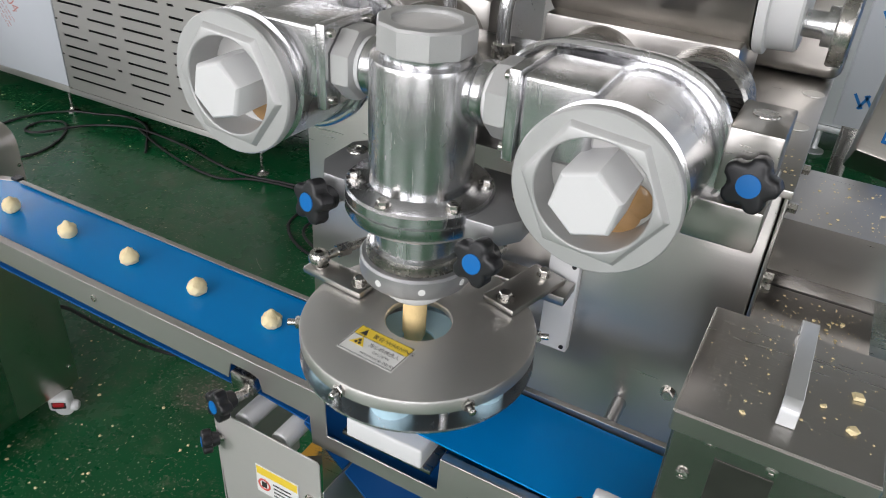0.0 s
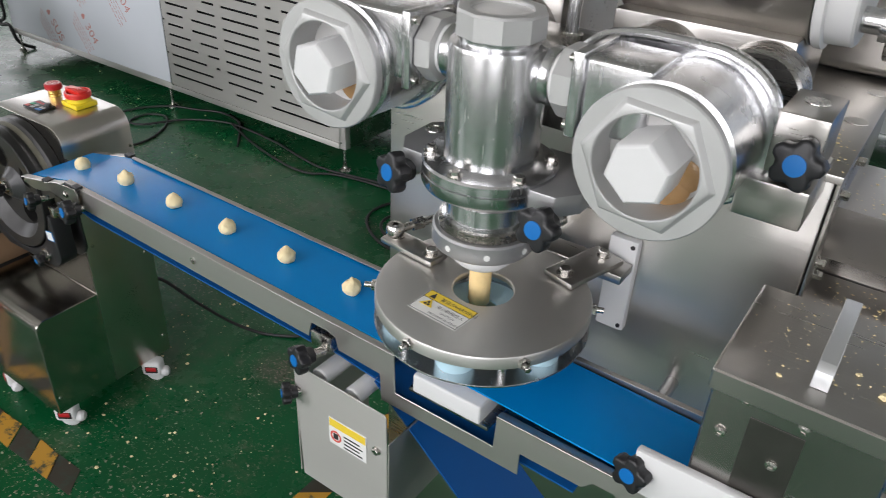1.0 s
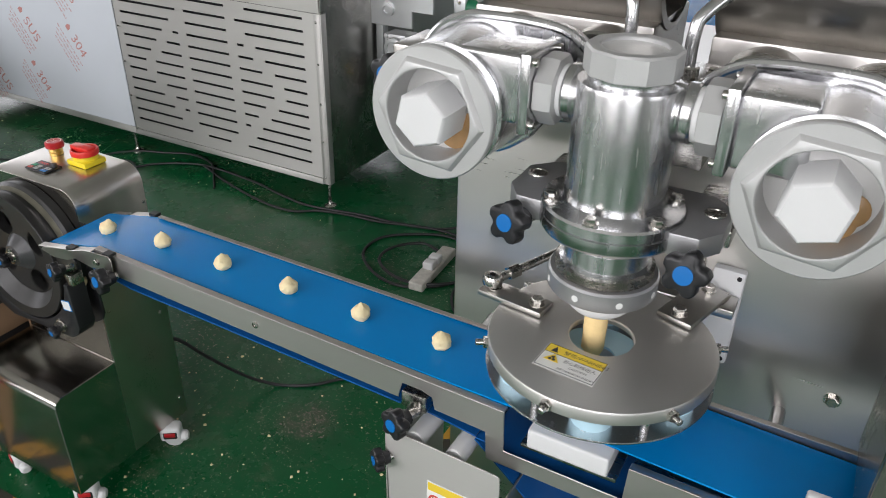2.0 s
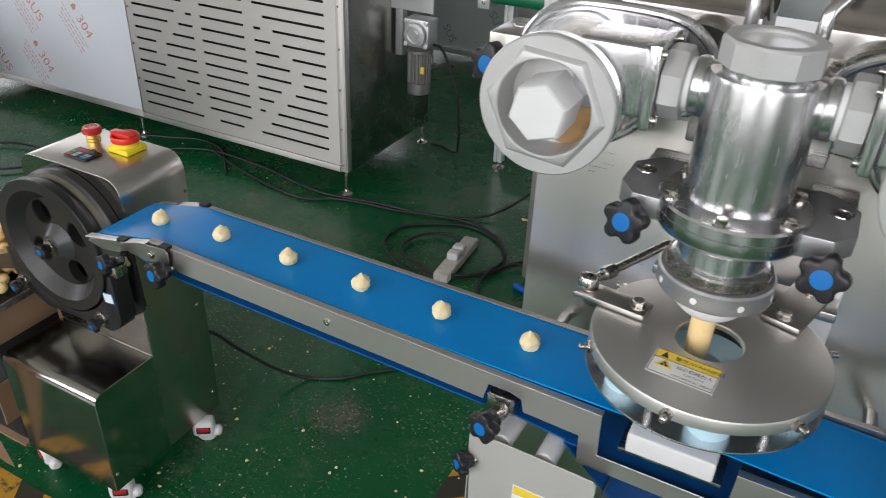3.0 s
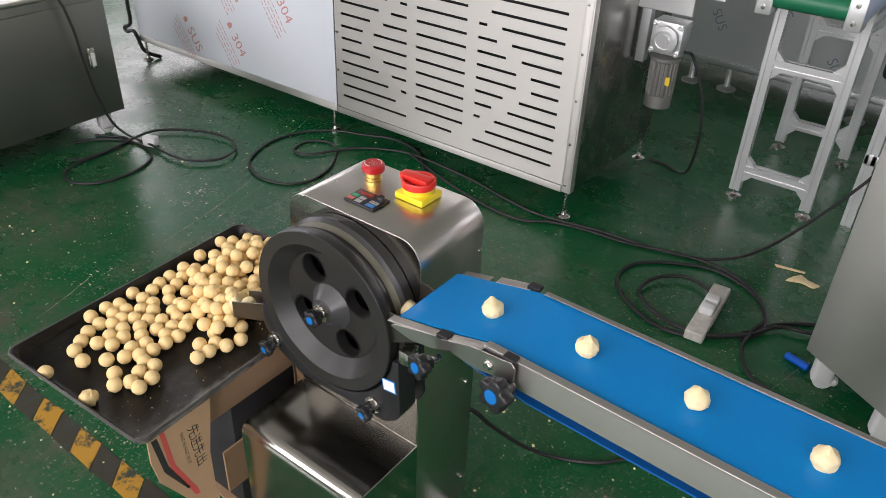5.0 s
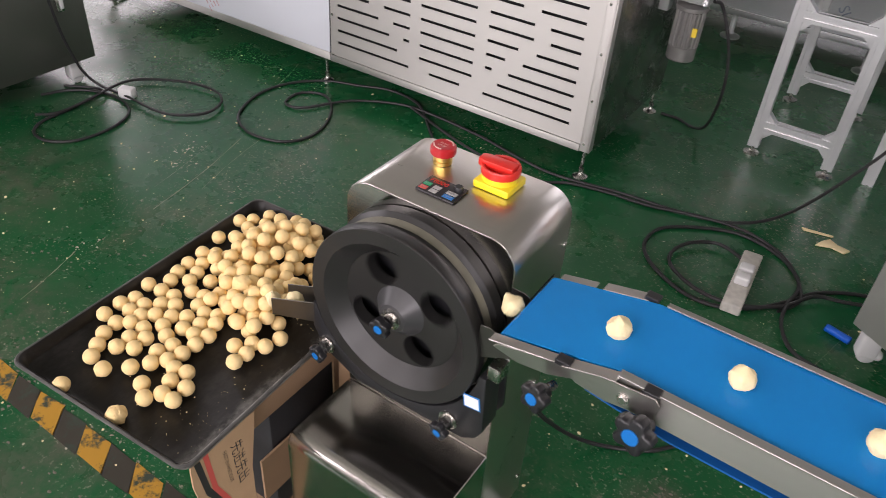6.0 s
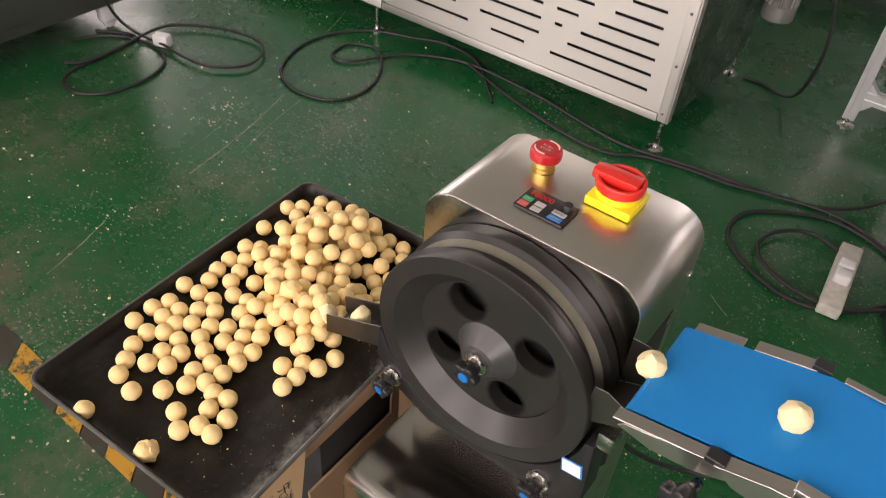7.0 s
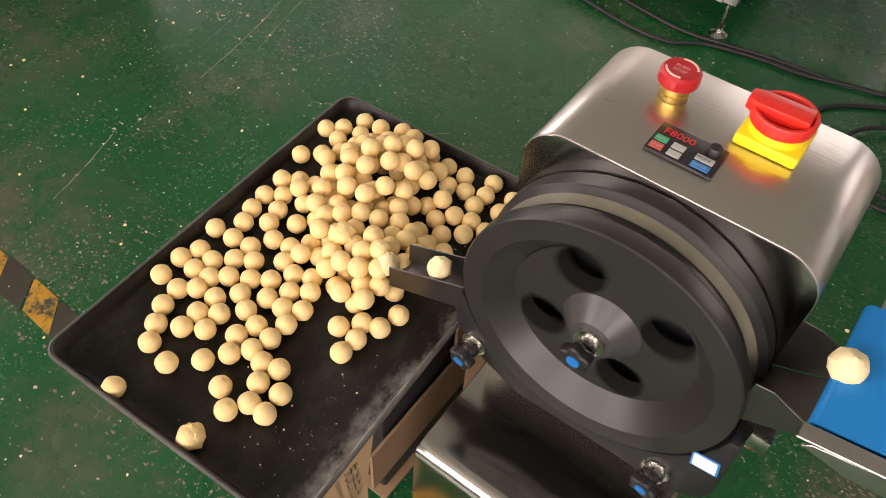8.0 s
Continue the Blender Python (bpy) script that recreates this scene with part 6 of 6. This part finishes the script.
# coil round the socket strip
cable("power_cable", lie([(-0.80, 2.40), (-0.909, 2.352), (-0.993, 2.285), (-1.053, 2.189), (-1.127, 2.096), (-1.226, 2.037), (-1.332, 2.043), (-1.446, 2.111), (-1.501, 2.193), (-1.496, 2.30), (-1.417, 2.38), (-1.285, 2.446), (-1.169, 2.43), (-1.082, 2.37), (-1.037, 2.284)]) + lie([(-1.046, 2.163), (-1.037, 2.064)], Z + 0.012) + lie([(-0.987, 1.989), (-0.905, 1.959), (-0.80, 1.95)]), 0.006)
cable("power_cable", lie([(-0.80, 2.335), (-0.906, 2.285), (-0.988, 2.255), (-1.058, 2.144), (-1.168, 2.067), (-1.277, 2.061), (-1.375, 2.111), (-1.411, 2.179), (-1.387, 2.269), (-1.314, 2.329), (-1.244, 2.313), (-1.20, 2.28)], Z + 0.012), 0.006)
# coil before the oven, running on behind it
cable("power_cable", lie([(-2.40, 2.30), (-2.457, 2.358), (-2.61, 2.50), (-2.771, 2.53), (-2.901, 2.478), (-3.036, 2.42), (-3.136, 2.298), (-3.157, 2.14), (-3.09, 1.973), (-2.969, 1.901), (-2.837, 1.919), (-2.773, 2.002), (-2.784, 2.124), (-2.862, 2.254), (-2.959, 2.315), (-3.041, 2.263), (-3.025, 2.163)]) + lie([(-2.942, 2.171), (-2.837, 2.341), (-2.684, 2.442), (-2.538, 2.463), (-2.282, 2.44), (-2.079, 2.395), (-1.913, 2.377), (-1.682, 2.42), (-1.486, 2.44), (-1.30, 2.50)], Z + 0.003) + [(-1.16, 2.62, 0.05), (-1.00, 2.80, 0.22), (-0.86, 3.0, 0.42)], 0.0055)
cable("power_cable", lie([(-2.62, 2.46), (-2.35, 2.36), (-2.1, 2.30), (-1.95, 2.30), (-1.856, 2.36), (-1.716, 2.395), (-1.575, 2.41), (-1.412, 2.46), (-1.262, 2.475), (-1.135, 2.425), (-1.059, 2.335), (-1.02, 2.22), (-1.06, 2.13)], Z + 0.002), 0.0055)
# coil by the control cabinet
cable("power_cable", lie([(-3.78, 1.70), (-3.639, 1.768), (-3.597, 1.612), (-3.585, 1.473), (-3.533, 1.406), (-3.444, 1.402), (-3.371, 1.475), (-3.361, 1.609), (-3.408, 1.716), (-3.515, 1.765), (-3.647, 1.748), (-3.734, 1.683), (-3.776, 1.594)]), 0.0055)
cable("power_cable", [(-3.98, 1.44, 0.645), (-3.80, 1.56, 0.65), (-3.72, 1.63, 0.635), (-3.70, 1.663, 0.513), (-3.70, 1.679, 0.359), (-3.70, 1.70, 0.221), (-3.69, 1.735, 0.089), (-3.65, 1.775, 0.02)] + lie([(-3.507, 1.785), (-3.349, 1.779), (-3.251, 1.803), (-3.175, 1.888), (-3.201, 1.99), (-3.293, 2.04), (-3.434, 2.018), (-3.571, 1.932), (-3.616, 1.843), (-3.586, 1.653), (-3.585, 1.531), (-3.63, 1.478)], Z + 0.011), 0.0055)
cable("motor_cable", [(-1.64, 2.80, 0.60), (-1.612, 2.83, 0.575), (-1.556, 2.85, 0.428), (-1.54, 2.87, 0.27), (-1.575, 2.95, 0.10), (-1.64, 3.05, 0.02), (-1.73, 3.11, Z), (-1.80, 3.11, Z)], 0.006)
cable("hanging_cable", [(-4.50, 2.50, 0.95), (-4.495, 2.42, 0.70), (-4.487, 2.40, 0.463), (-4.494, 2.40, 0.307), (-4.50, 2.40, 0.20), (-4.56, 2.40, 0.165), (-4.545, 2.40, 0.145), (-4.49, 2.41, 0.15), (-4.46, 2.43, 0.05), (-4.42, 2.50, Z)], 0.010, "thick black cable hanging from the oven's end")


def socket_strip():
    s = thing("socket_strip", "grimy white socket strip with plugs on the floor", "socket strip", (-1.19, 2.19, 0))
    m = pose(-1.186, 2.185, 0, 0, 0, 94)
    part("strip", box(B(), -0.15, 0.15, -0.029, 0.029, 0.001, 0.036, 0.006, 3, m), GRIMY, s, "grimy white plastic strip")
    for x in (-0.03, 0.02):
        part("plug", box(B(), x - 0.02, x + 0.02, -0.022, 0.022, 0.036, 0.066, 0.007, 3, m), WHITE_PLASTIC, s)
    p = thing("plug_adapter", "white plug adapter on the floor", "plug", (-3.58, 1.77, 0))
    part("adapter", box(B(), -0.03, 0.03, -0.02, 0.02, 0.001, 0.045, 0.006, 2, pose(-3.52, 1.80, 0, 0, 0, 20)), WHITE_PLASTIC, p)
    k = single("blue_connector", rod(B(), (-0.93, 2.14, 0.014), (-0.86, 2.12, 0.014), 0.012, 16, 0.002), BLUE_HOSE, "blue cable connector on the floor", "connector")


GRIMY = material("grimy white plastic", (0.55, 0.53, 0.48), 0.6, 0.0, 0.4, 45, 0.2, 300)
socket_strip()


def tape():
    """Worn yellow and black hazard tape on the floor."""
    rng = random.Random(8)
    k = 0
    for x in np.arange(-3.6, -1.2, 0.0868):
        mat = (TAPE_YELLOW, TAPE_BLACK)[k % 2]
        d = 0.05
        pts = [(x, 0.640), (x + 0.0868, 0.640), (x + 0.0868 - d, 0.705), (x - d, 0.705)]
        pts = [(a + rng.uniform(-0.004, 0.004), b + rng.uniform(-0.004, 0.004)) for a, b in pts]
        o = structure("floor_tape", prism(B(), pts, pose(0, 0, 0.0008), 0.0006), mat, "worn yellow and black hazard tape on the floor", False)
        k += 1
    for y in np.arange(0.9, 1.55, 0.0868):
        pts = [(-0.73, y), (-0.665, y + 0.05), (-0.665, y + 0.137), (-0.73, y + 0.0868)]
        structure("floor_tape", prism(B(), pts, pose(0, 0, 0.0008), 0.0006), (TAPE_YELLOW, TAPE_BLACK)[k % 2], "worn yellow and black hazard tape on the floor", False)
        k += 1


def worn_tape(name, color):
    m, t, b = nodes_of(name)
    co = t.nodes.new("ShaderNodeTexCoord")
    n = t.nodes.new("ShaderNodeTexNoise")
    n.inputs["Scale"].default_value, n.inputs["Detail"].default_value, n.inputs["Roughness"].default_value = 16, 8, 0.7
    t.links.new(co.outputs["Object"], n.inputs["Vector"])
    r = t.nodes.new("ShaderNodeMapRange")
    r.inputs["From Min"].default_value, r.inputs["From Max"].default_value = 0.50, 0.58
    t.links.new(n.outputs[0], r.inputs["Value"])
    x = t.nodes.new("ShaderNodeMix")
    x.data_type = "RGBA"
    x.inputs["A"].default_value, x.inputs["B"].default_value = (*color, 1), (0.03, 0.045, 0.03, 1)
    t.links.new(r.outputs[0], x.inputs["Factor"])
    t.links.new(x.outputs["Result"], b.inputs["Base Color"])
    b.inputs["Roughness"].default_value = 0.5
    return m


TAPE_YELLOW = worn_tape("worn yellow tape", (0.46, 0.24, 0.02))
TAPE_BLACK = worn_tape("worn black tape", (0.035, 0.03, 0.02))
tape()


def crumbs(name, label, spots, mat, seed, at=(0, 0, 0)):
    """Small irregular bits; spots give x, y, z, spread x, spread y, count and size."""
    rng = random.Random(seed)
    verts, faces = [], []
    for x, y, z, sx, sy, n, size in spots:
        for _ in range(n):
            px, py = x + rng.uniform(-sx, sx), y + rng.uniform(-sy, sy)
            s = size * rng.choice((0.4, 0.5, 0.6, 0.8, 1.0, 1.7)) * rng.uniform(0.6, 1.2)
            k, a0 = len(verts), rng.uniform(0, 6)
            m = rng.choice((4, 5, 6))
            for lv, sc in ((0, 1.0), (0.6, 0.75)):
                for i in range(m):
                    a = a0 + 6.283 * i / m
                    q = sc * s * rng.uniform(0.6, 1.25)
                    verts.append((px + q * math.cos(a) - at[0], py + q * math.sin(a) - at[1], z + lv * s * 0.9 - at[2]))
            for i in range(m):
                j = (i + 1) % m
                faces.append((k + i, k + j, k + m + j, k + m + i))
            faces.append(tuple(k + m + i for i in range(m)))
    me = bpy.data.meshes.new(name)
    me.from_pydata(verts, [], faces)
    me.materials.append(mat)
    ob = new(name, me)
    ob.location = at
    return tagged(ob, label, "crumbs", kind="stuff")


crumbs("floor_crumbs", "pale dough crumbs and dirt scattered on the green floor", [(-2.0, 1.6, 0.0005, 2.2, 1.0, 300, 0.0026), (-1.2, 1.2, 0.0005, 0.5, 0.5, 170, 0.0028), (-3.0, 1.9, 0.0005, 0.6, 0.5, 130, 0.0028), (-2.7, 1.0, 0.0005, 0.6, 0.6, 240, 0.0024), (-0.9, 2.0, 0.0005, 0.5, 0.8, 50, 0.0026), (-1.4, 0.95, 0.0005, 0.5, 0.25, 90, 0.003)], DOUGH_PALE, 1)
crumbs("tray_crumbs", "yellow dough crumbs on the steel lid", [(0.265, 0.90, 1.0105, 0.075, 0.08, 130, 0.0009), (0.27, 0.87, 1.0105, 0.06, 0.06, 5, 0.0040), (0.20, 0.90, 1.0105, 0.035, 0.07, 30, 0.0007)], DOUGH_PALE, 2, (0.27, 0.9, 1.0105))
crumbs("tray_crumbs", "yellow dough crumbs on the lower crumb tray", [(0.265, 1.11, 0.9485, 0.06, 0.055, 130, 0.0014), (0.265, 1.11, 0.9485, 0.05, 0.05, 6, 0.0032)], DOUGH_PALE, 3, (0.265, 1.11, 0.9485))
crumbs("tray_crumbs", "yellow dough crumbs on the upper crumb tray", [(0.27, 1.24, 1.0605, 0.07, 0.07, 130, 0.0013)], DOUGH_PALE, 4, (0.26, 1.24, 1.0605))
crumbs("table_crumbs", "yellow dough crumbs on the steel work top", [(0.15, 1.16, 1.1425, 0.04, 0.09, 90, 0.0014)], DOUGH_PALE, 5, (0.15, 1.16, 1.1425))


crumbs("flour_crumbs", "fine pale crumbs and flour on the black tray", [(-1.80, 1.02, 0.4312, 0.07, 0.10, 260, 0.0010), (-2.0, 1.08, 0.4312, 0.06, 0.05, 120, 0.0010), (-1.90, 0.72, 0.4312, 0.16, 0.14, 40, 0.0009), (-1.76, 0.66, 0.4312, 0.05, 0.10, 60, 0.0008)], DOUGH_PALE, 6)


def scrap():
    """A flat dough scrap and a few pale scratches on the floor."""
    bm = B()
    prism(bm, [(0, 0), (0.05, 0.012), (0.09, -0.004), (0.11, 0.02), (0.07, 0.035), (0.045, 0.06), (0.02, 0.035)], pose(-1.05, 2.55, 0.0005, 0, 0, 10), 0.008, 0.003)
    prism(bm, [(0, 0), (0.09, 0.02), (0.09, 0.028), (-0.01, 0.012)], pose(-1.10, 2.62, 0.0005), 0.004)
    single("dough_scrap", bm, DOUGH_PALE, "torn scrap of pale dough on the floor", "dough", at=(-1.05, 2.55, 0))
    bm = B()
    rng = random.Random(12)
    for _ in range(9):
        x, y, a, L = rng.uniform(-3.4, -0.9), rng.uniform(0.9, 2.3), rng.choice((35, 50, 65, 120, 150)) + rng.uniform(-12, 12), rng.uniform(0.08, 0.42)
        n, p = 7, []
        bend = rng.uniform(-0.008, 0.008)
        w = rng.uniform(0.0004, 0.0008)
        top = [(L * i / n, bend * math.sin(math.pi * i / n) + w) for i in range(n + 1)]
        low = [(L * i / n, bend * math.sin(math.pi * i / n) - w) for i in range(n, -1, -1)]
        o = bmesh.new()
        o.faces.new([o.verts.new((u, v, 0)) for u, v in low[::-1] + top[::-1]])
        o.transform(pose(x, y, 0.0007, 0, 0, a))
        merge(bm, o)
    for x0, y0, x1, y1, w, bow in ((-2.958, 1.855, -2.836, 1.36, 0.0032, 0.012), (-2.898, 1.898, -2.807, 1.534, 0.0018, -0.008), (-2.837, 1.082, -2.765, 0.862, 0.0024, 0.004), (-3.017, 1.771, -2.935, 1.444, 0.0009, 0.006)):
        L, n = math.hypot(x1 - x0, y1 - y0), 9
        top = [(L * i / n, bow * math.sin(math.pi * i / n) + w * (0.5 + 0.5 * math.sin(i * 2.1))) for i in range(n + 1)]
        low = [(L * i / n, bow * math.sin(math.pi * i / n) - w * 0.5) for i in range(n, -1, -1)]
        o = bmesh.new()
        o.faces.new([o.verts.new((u, v, 0)) for u, v in low[::-1] + top[::-1]])
        o.transform(pose(x0, y0, 0.0008, 0, 0, math.degrees(math.atan2(y1 - y0, x1 - x0))))
        merge(bm, o)
    ob = new("floor_scratches", finish("floor_scratches", bm, SCRATCH, False))
    tagged(ob, "thin pale scratches in the green floor paint", "scratches", kind="stuff")


SCRATCH = material("scratched paint", (0.22, 0.24, 0.16), 0.6)
scrap()


def floor_dirt():
    """Trodden dirt, paint flakes and dried dough in loose patches."""
    rng = random.Random(31)
    for name, mat, label, places in (
            ("floor_dirt", DIRT, "flakes of grey dirt trodden into the floor", ((-2.63, 0.70, 0.10, 90), (-2.58, 0.80, 0.08, 60), (-2.46, 0.67, 0.06, 70), (-2.15, 0.53, 0.10, 60), (-2.84, 1.10, 0.16, 70), (-3.2, 1.05, 0.25, 90), (-2.7, 0.95, 0.25, 90), (-2.35, 0.55, 0.18, 70), (-1.10, 1.30, 0.035, 130))),
            ("floor_flour", FLAKE, "scattered pale flour and dough flakes", ((-3.025, 1.663, 0.05, 60), (-3.45, 1.10, 0.14, 30), (-2.60, 0.72, 0.15, 22), (-2.9, 1.5, 0.35, 22), (-2.83, 1.11, 0.02, 12)))):
        bm = B()
        for x, y, s, n in places:
            for _ in range(2 * n):
                r = 0.0006 + 0.0040 * rng.random() ** 4
                k = 5 + int(rng.random() * 3)
                u, v, a = rng.gauss(x, s), rng.gauss(y, s), rng.uniform(0, 6.3)
                pts = []
                for i in range(k):
                    q, e = a + 6.2832 * i / k, r * rng.uniform(0.5, 1.3)
                    pts.append((u + e * 1.4 * math.cos(q), v + e * math.sin(q)))
                h = 0.0009 + 0.0012 * rng.random()
                low = [bm.verts.new((px, py, 0.0002)) for px, py in pts]
                top = bm.verts.new((u, v, h))
                for i in range(k):
                    bm.faces.new((low[i], low[(i + 1) % k], top))
        ob = new(name, finish(name, bm, mat, False))
        tagged(ob, label, "dirt", kind="stuff")


DIRT = material("trodden dirt", (0.15, 0.135, 0.105), 0.8, 0.0, 0.3, 60)
FLAKE = material("dried dough flakes", (0.45, 0.42, 0.33), 0.8, 0.0, 0.2, 60)
floor_dirt()


# ---- what moves ----
def spin(c, axis, degrees):
    return Matrix.Translation(c) @ Matrix.Rotation(radians(degrees), 4, axis) @ Matrix.Translation(Vector(c) * -1)


STEPS = [i / 10 for i in range(81)]


def travel(n, t):
    """How far ball n has come; the belt lags in the first part of each cycle and catches up."""
    u = (t / PERIOD) % 1
    return -0.452 + SPACING * n - PACE * t + 0.011 * max(0.0, math.sin(math.pi * u / 0.82))


def ball_path(n):
    """Where ball n is: in the tube, down through the shutter, along the belt, through the rounder and down its chute."""
    rows = []
    for t in [i / 20 for i in range(161)]:
        x = travel(n, t)
        if x > AX + 0.012:
            rows.append((t, pose(AX, AY, 1.16)))
        elif x > AX:
            u = (AX + 0.012 - x) / 0.012
            rows.append((t, pose(AX, AY, 1.16 - u * (1.16 - ZB - lift(t) - 0.012))))
        elif x > -1.165:
            k = max(0.0, min(1.0, (x + 0.80) / 0.6))
            rows.append((t, pose(x, bent(x) - 0.005, ZB + 0.0112 + lift(t) * k, 0, 0, 47 * n)))
        elif x > -1.336:
            k = (x + 1.165) / -0.171
            rows.append((t, pose(-1.165 - 0.155 * k, bent(x) - 0.010, ZB + 0.0112 - 0.040 * k, 0, -13, 47 * n)))
        else:
            s = (-1.336 - x) / PACE  # seconds since it left the belt
            if s < 0.12:
                u = s / 0.12
                rows.append((t, pose(-1.320 - 0.040 * u, 0.890 + 0.010 * u, 0.7612 - 0.077 * u * u, 0, -13 - 60 * u, 47 * n)))
            elif s < 0.75:
                u = (s - 0.12) / 0.63
                a = radians(12 - 195 * u)
                rows.append((t, pose(WX + 0.150 * math.cos(a), 0.902, WZ + 0.150 * math.sin(a), 0, -73 - 400 * u, 47 * n)))
            else:
                u = min(1.0, (s - 0.75) / 0.55)
                x2 = -1.665 - 0.150 * u
                rows.append((t, pose(x2, 0.898 - 0.004 * u, 0.548 - 0.053 * u + (0.085 * (1 - u) ** 2), 0, -473 - 240 * u, 47 * n)))
    keep = [rows[0]]
    for i in range(1, len(rows) - 1):
        near = -1.26 > travel(n, rows[i][0]) or i % 2 == 0
        same = rows[i][1] == rows[i - 1][1] == rows[i + 1][1]
        if near and not same:
            keep.append(rows[i])
    return keep + [rows[-1]]


def motions():
    walk(shutter_plate, [(t, pose(0, 0, shutter_z(t) - 0.918)) for t in STEPS])
    walk(block_ob, [(t, pose(-0.19, 0.876, 0.742 + lift(t))) for t in STEPS])
    o = CONVEYOR
    walk(belt_rise, [(t, spin((-0.80 - o.x, 0, ZB), "Y", -math.degrees(math.atan2(lift(t), 0.6)))) for t in STEPS])
    walk(belt_fall, [(t, spin((0.2 - o.x, 0, ZR), "Y", math.degrees(math.atan2(lift(t), 0.4)))) for t in STEPS])
    c = Vector((WX, 0, WZ)) - rounder_ob.location
    walk(wheel_ob, [(i / 30, spin((c.x, 0, c.z), "Y", -30 + 30 * i)) for i in range(244)])
    for n in range(-5, 10):
        ob = new("dough_ball", BELT_MESHES[n % 6])
        tagged(ob, "pointed pale dough ball carried by the blue belt", "dough ball", "dough balls on the belt")
        walk(ob, ball_path(n))


motions()
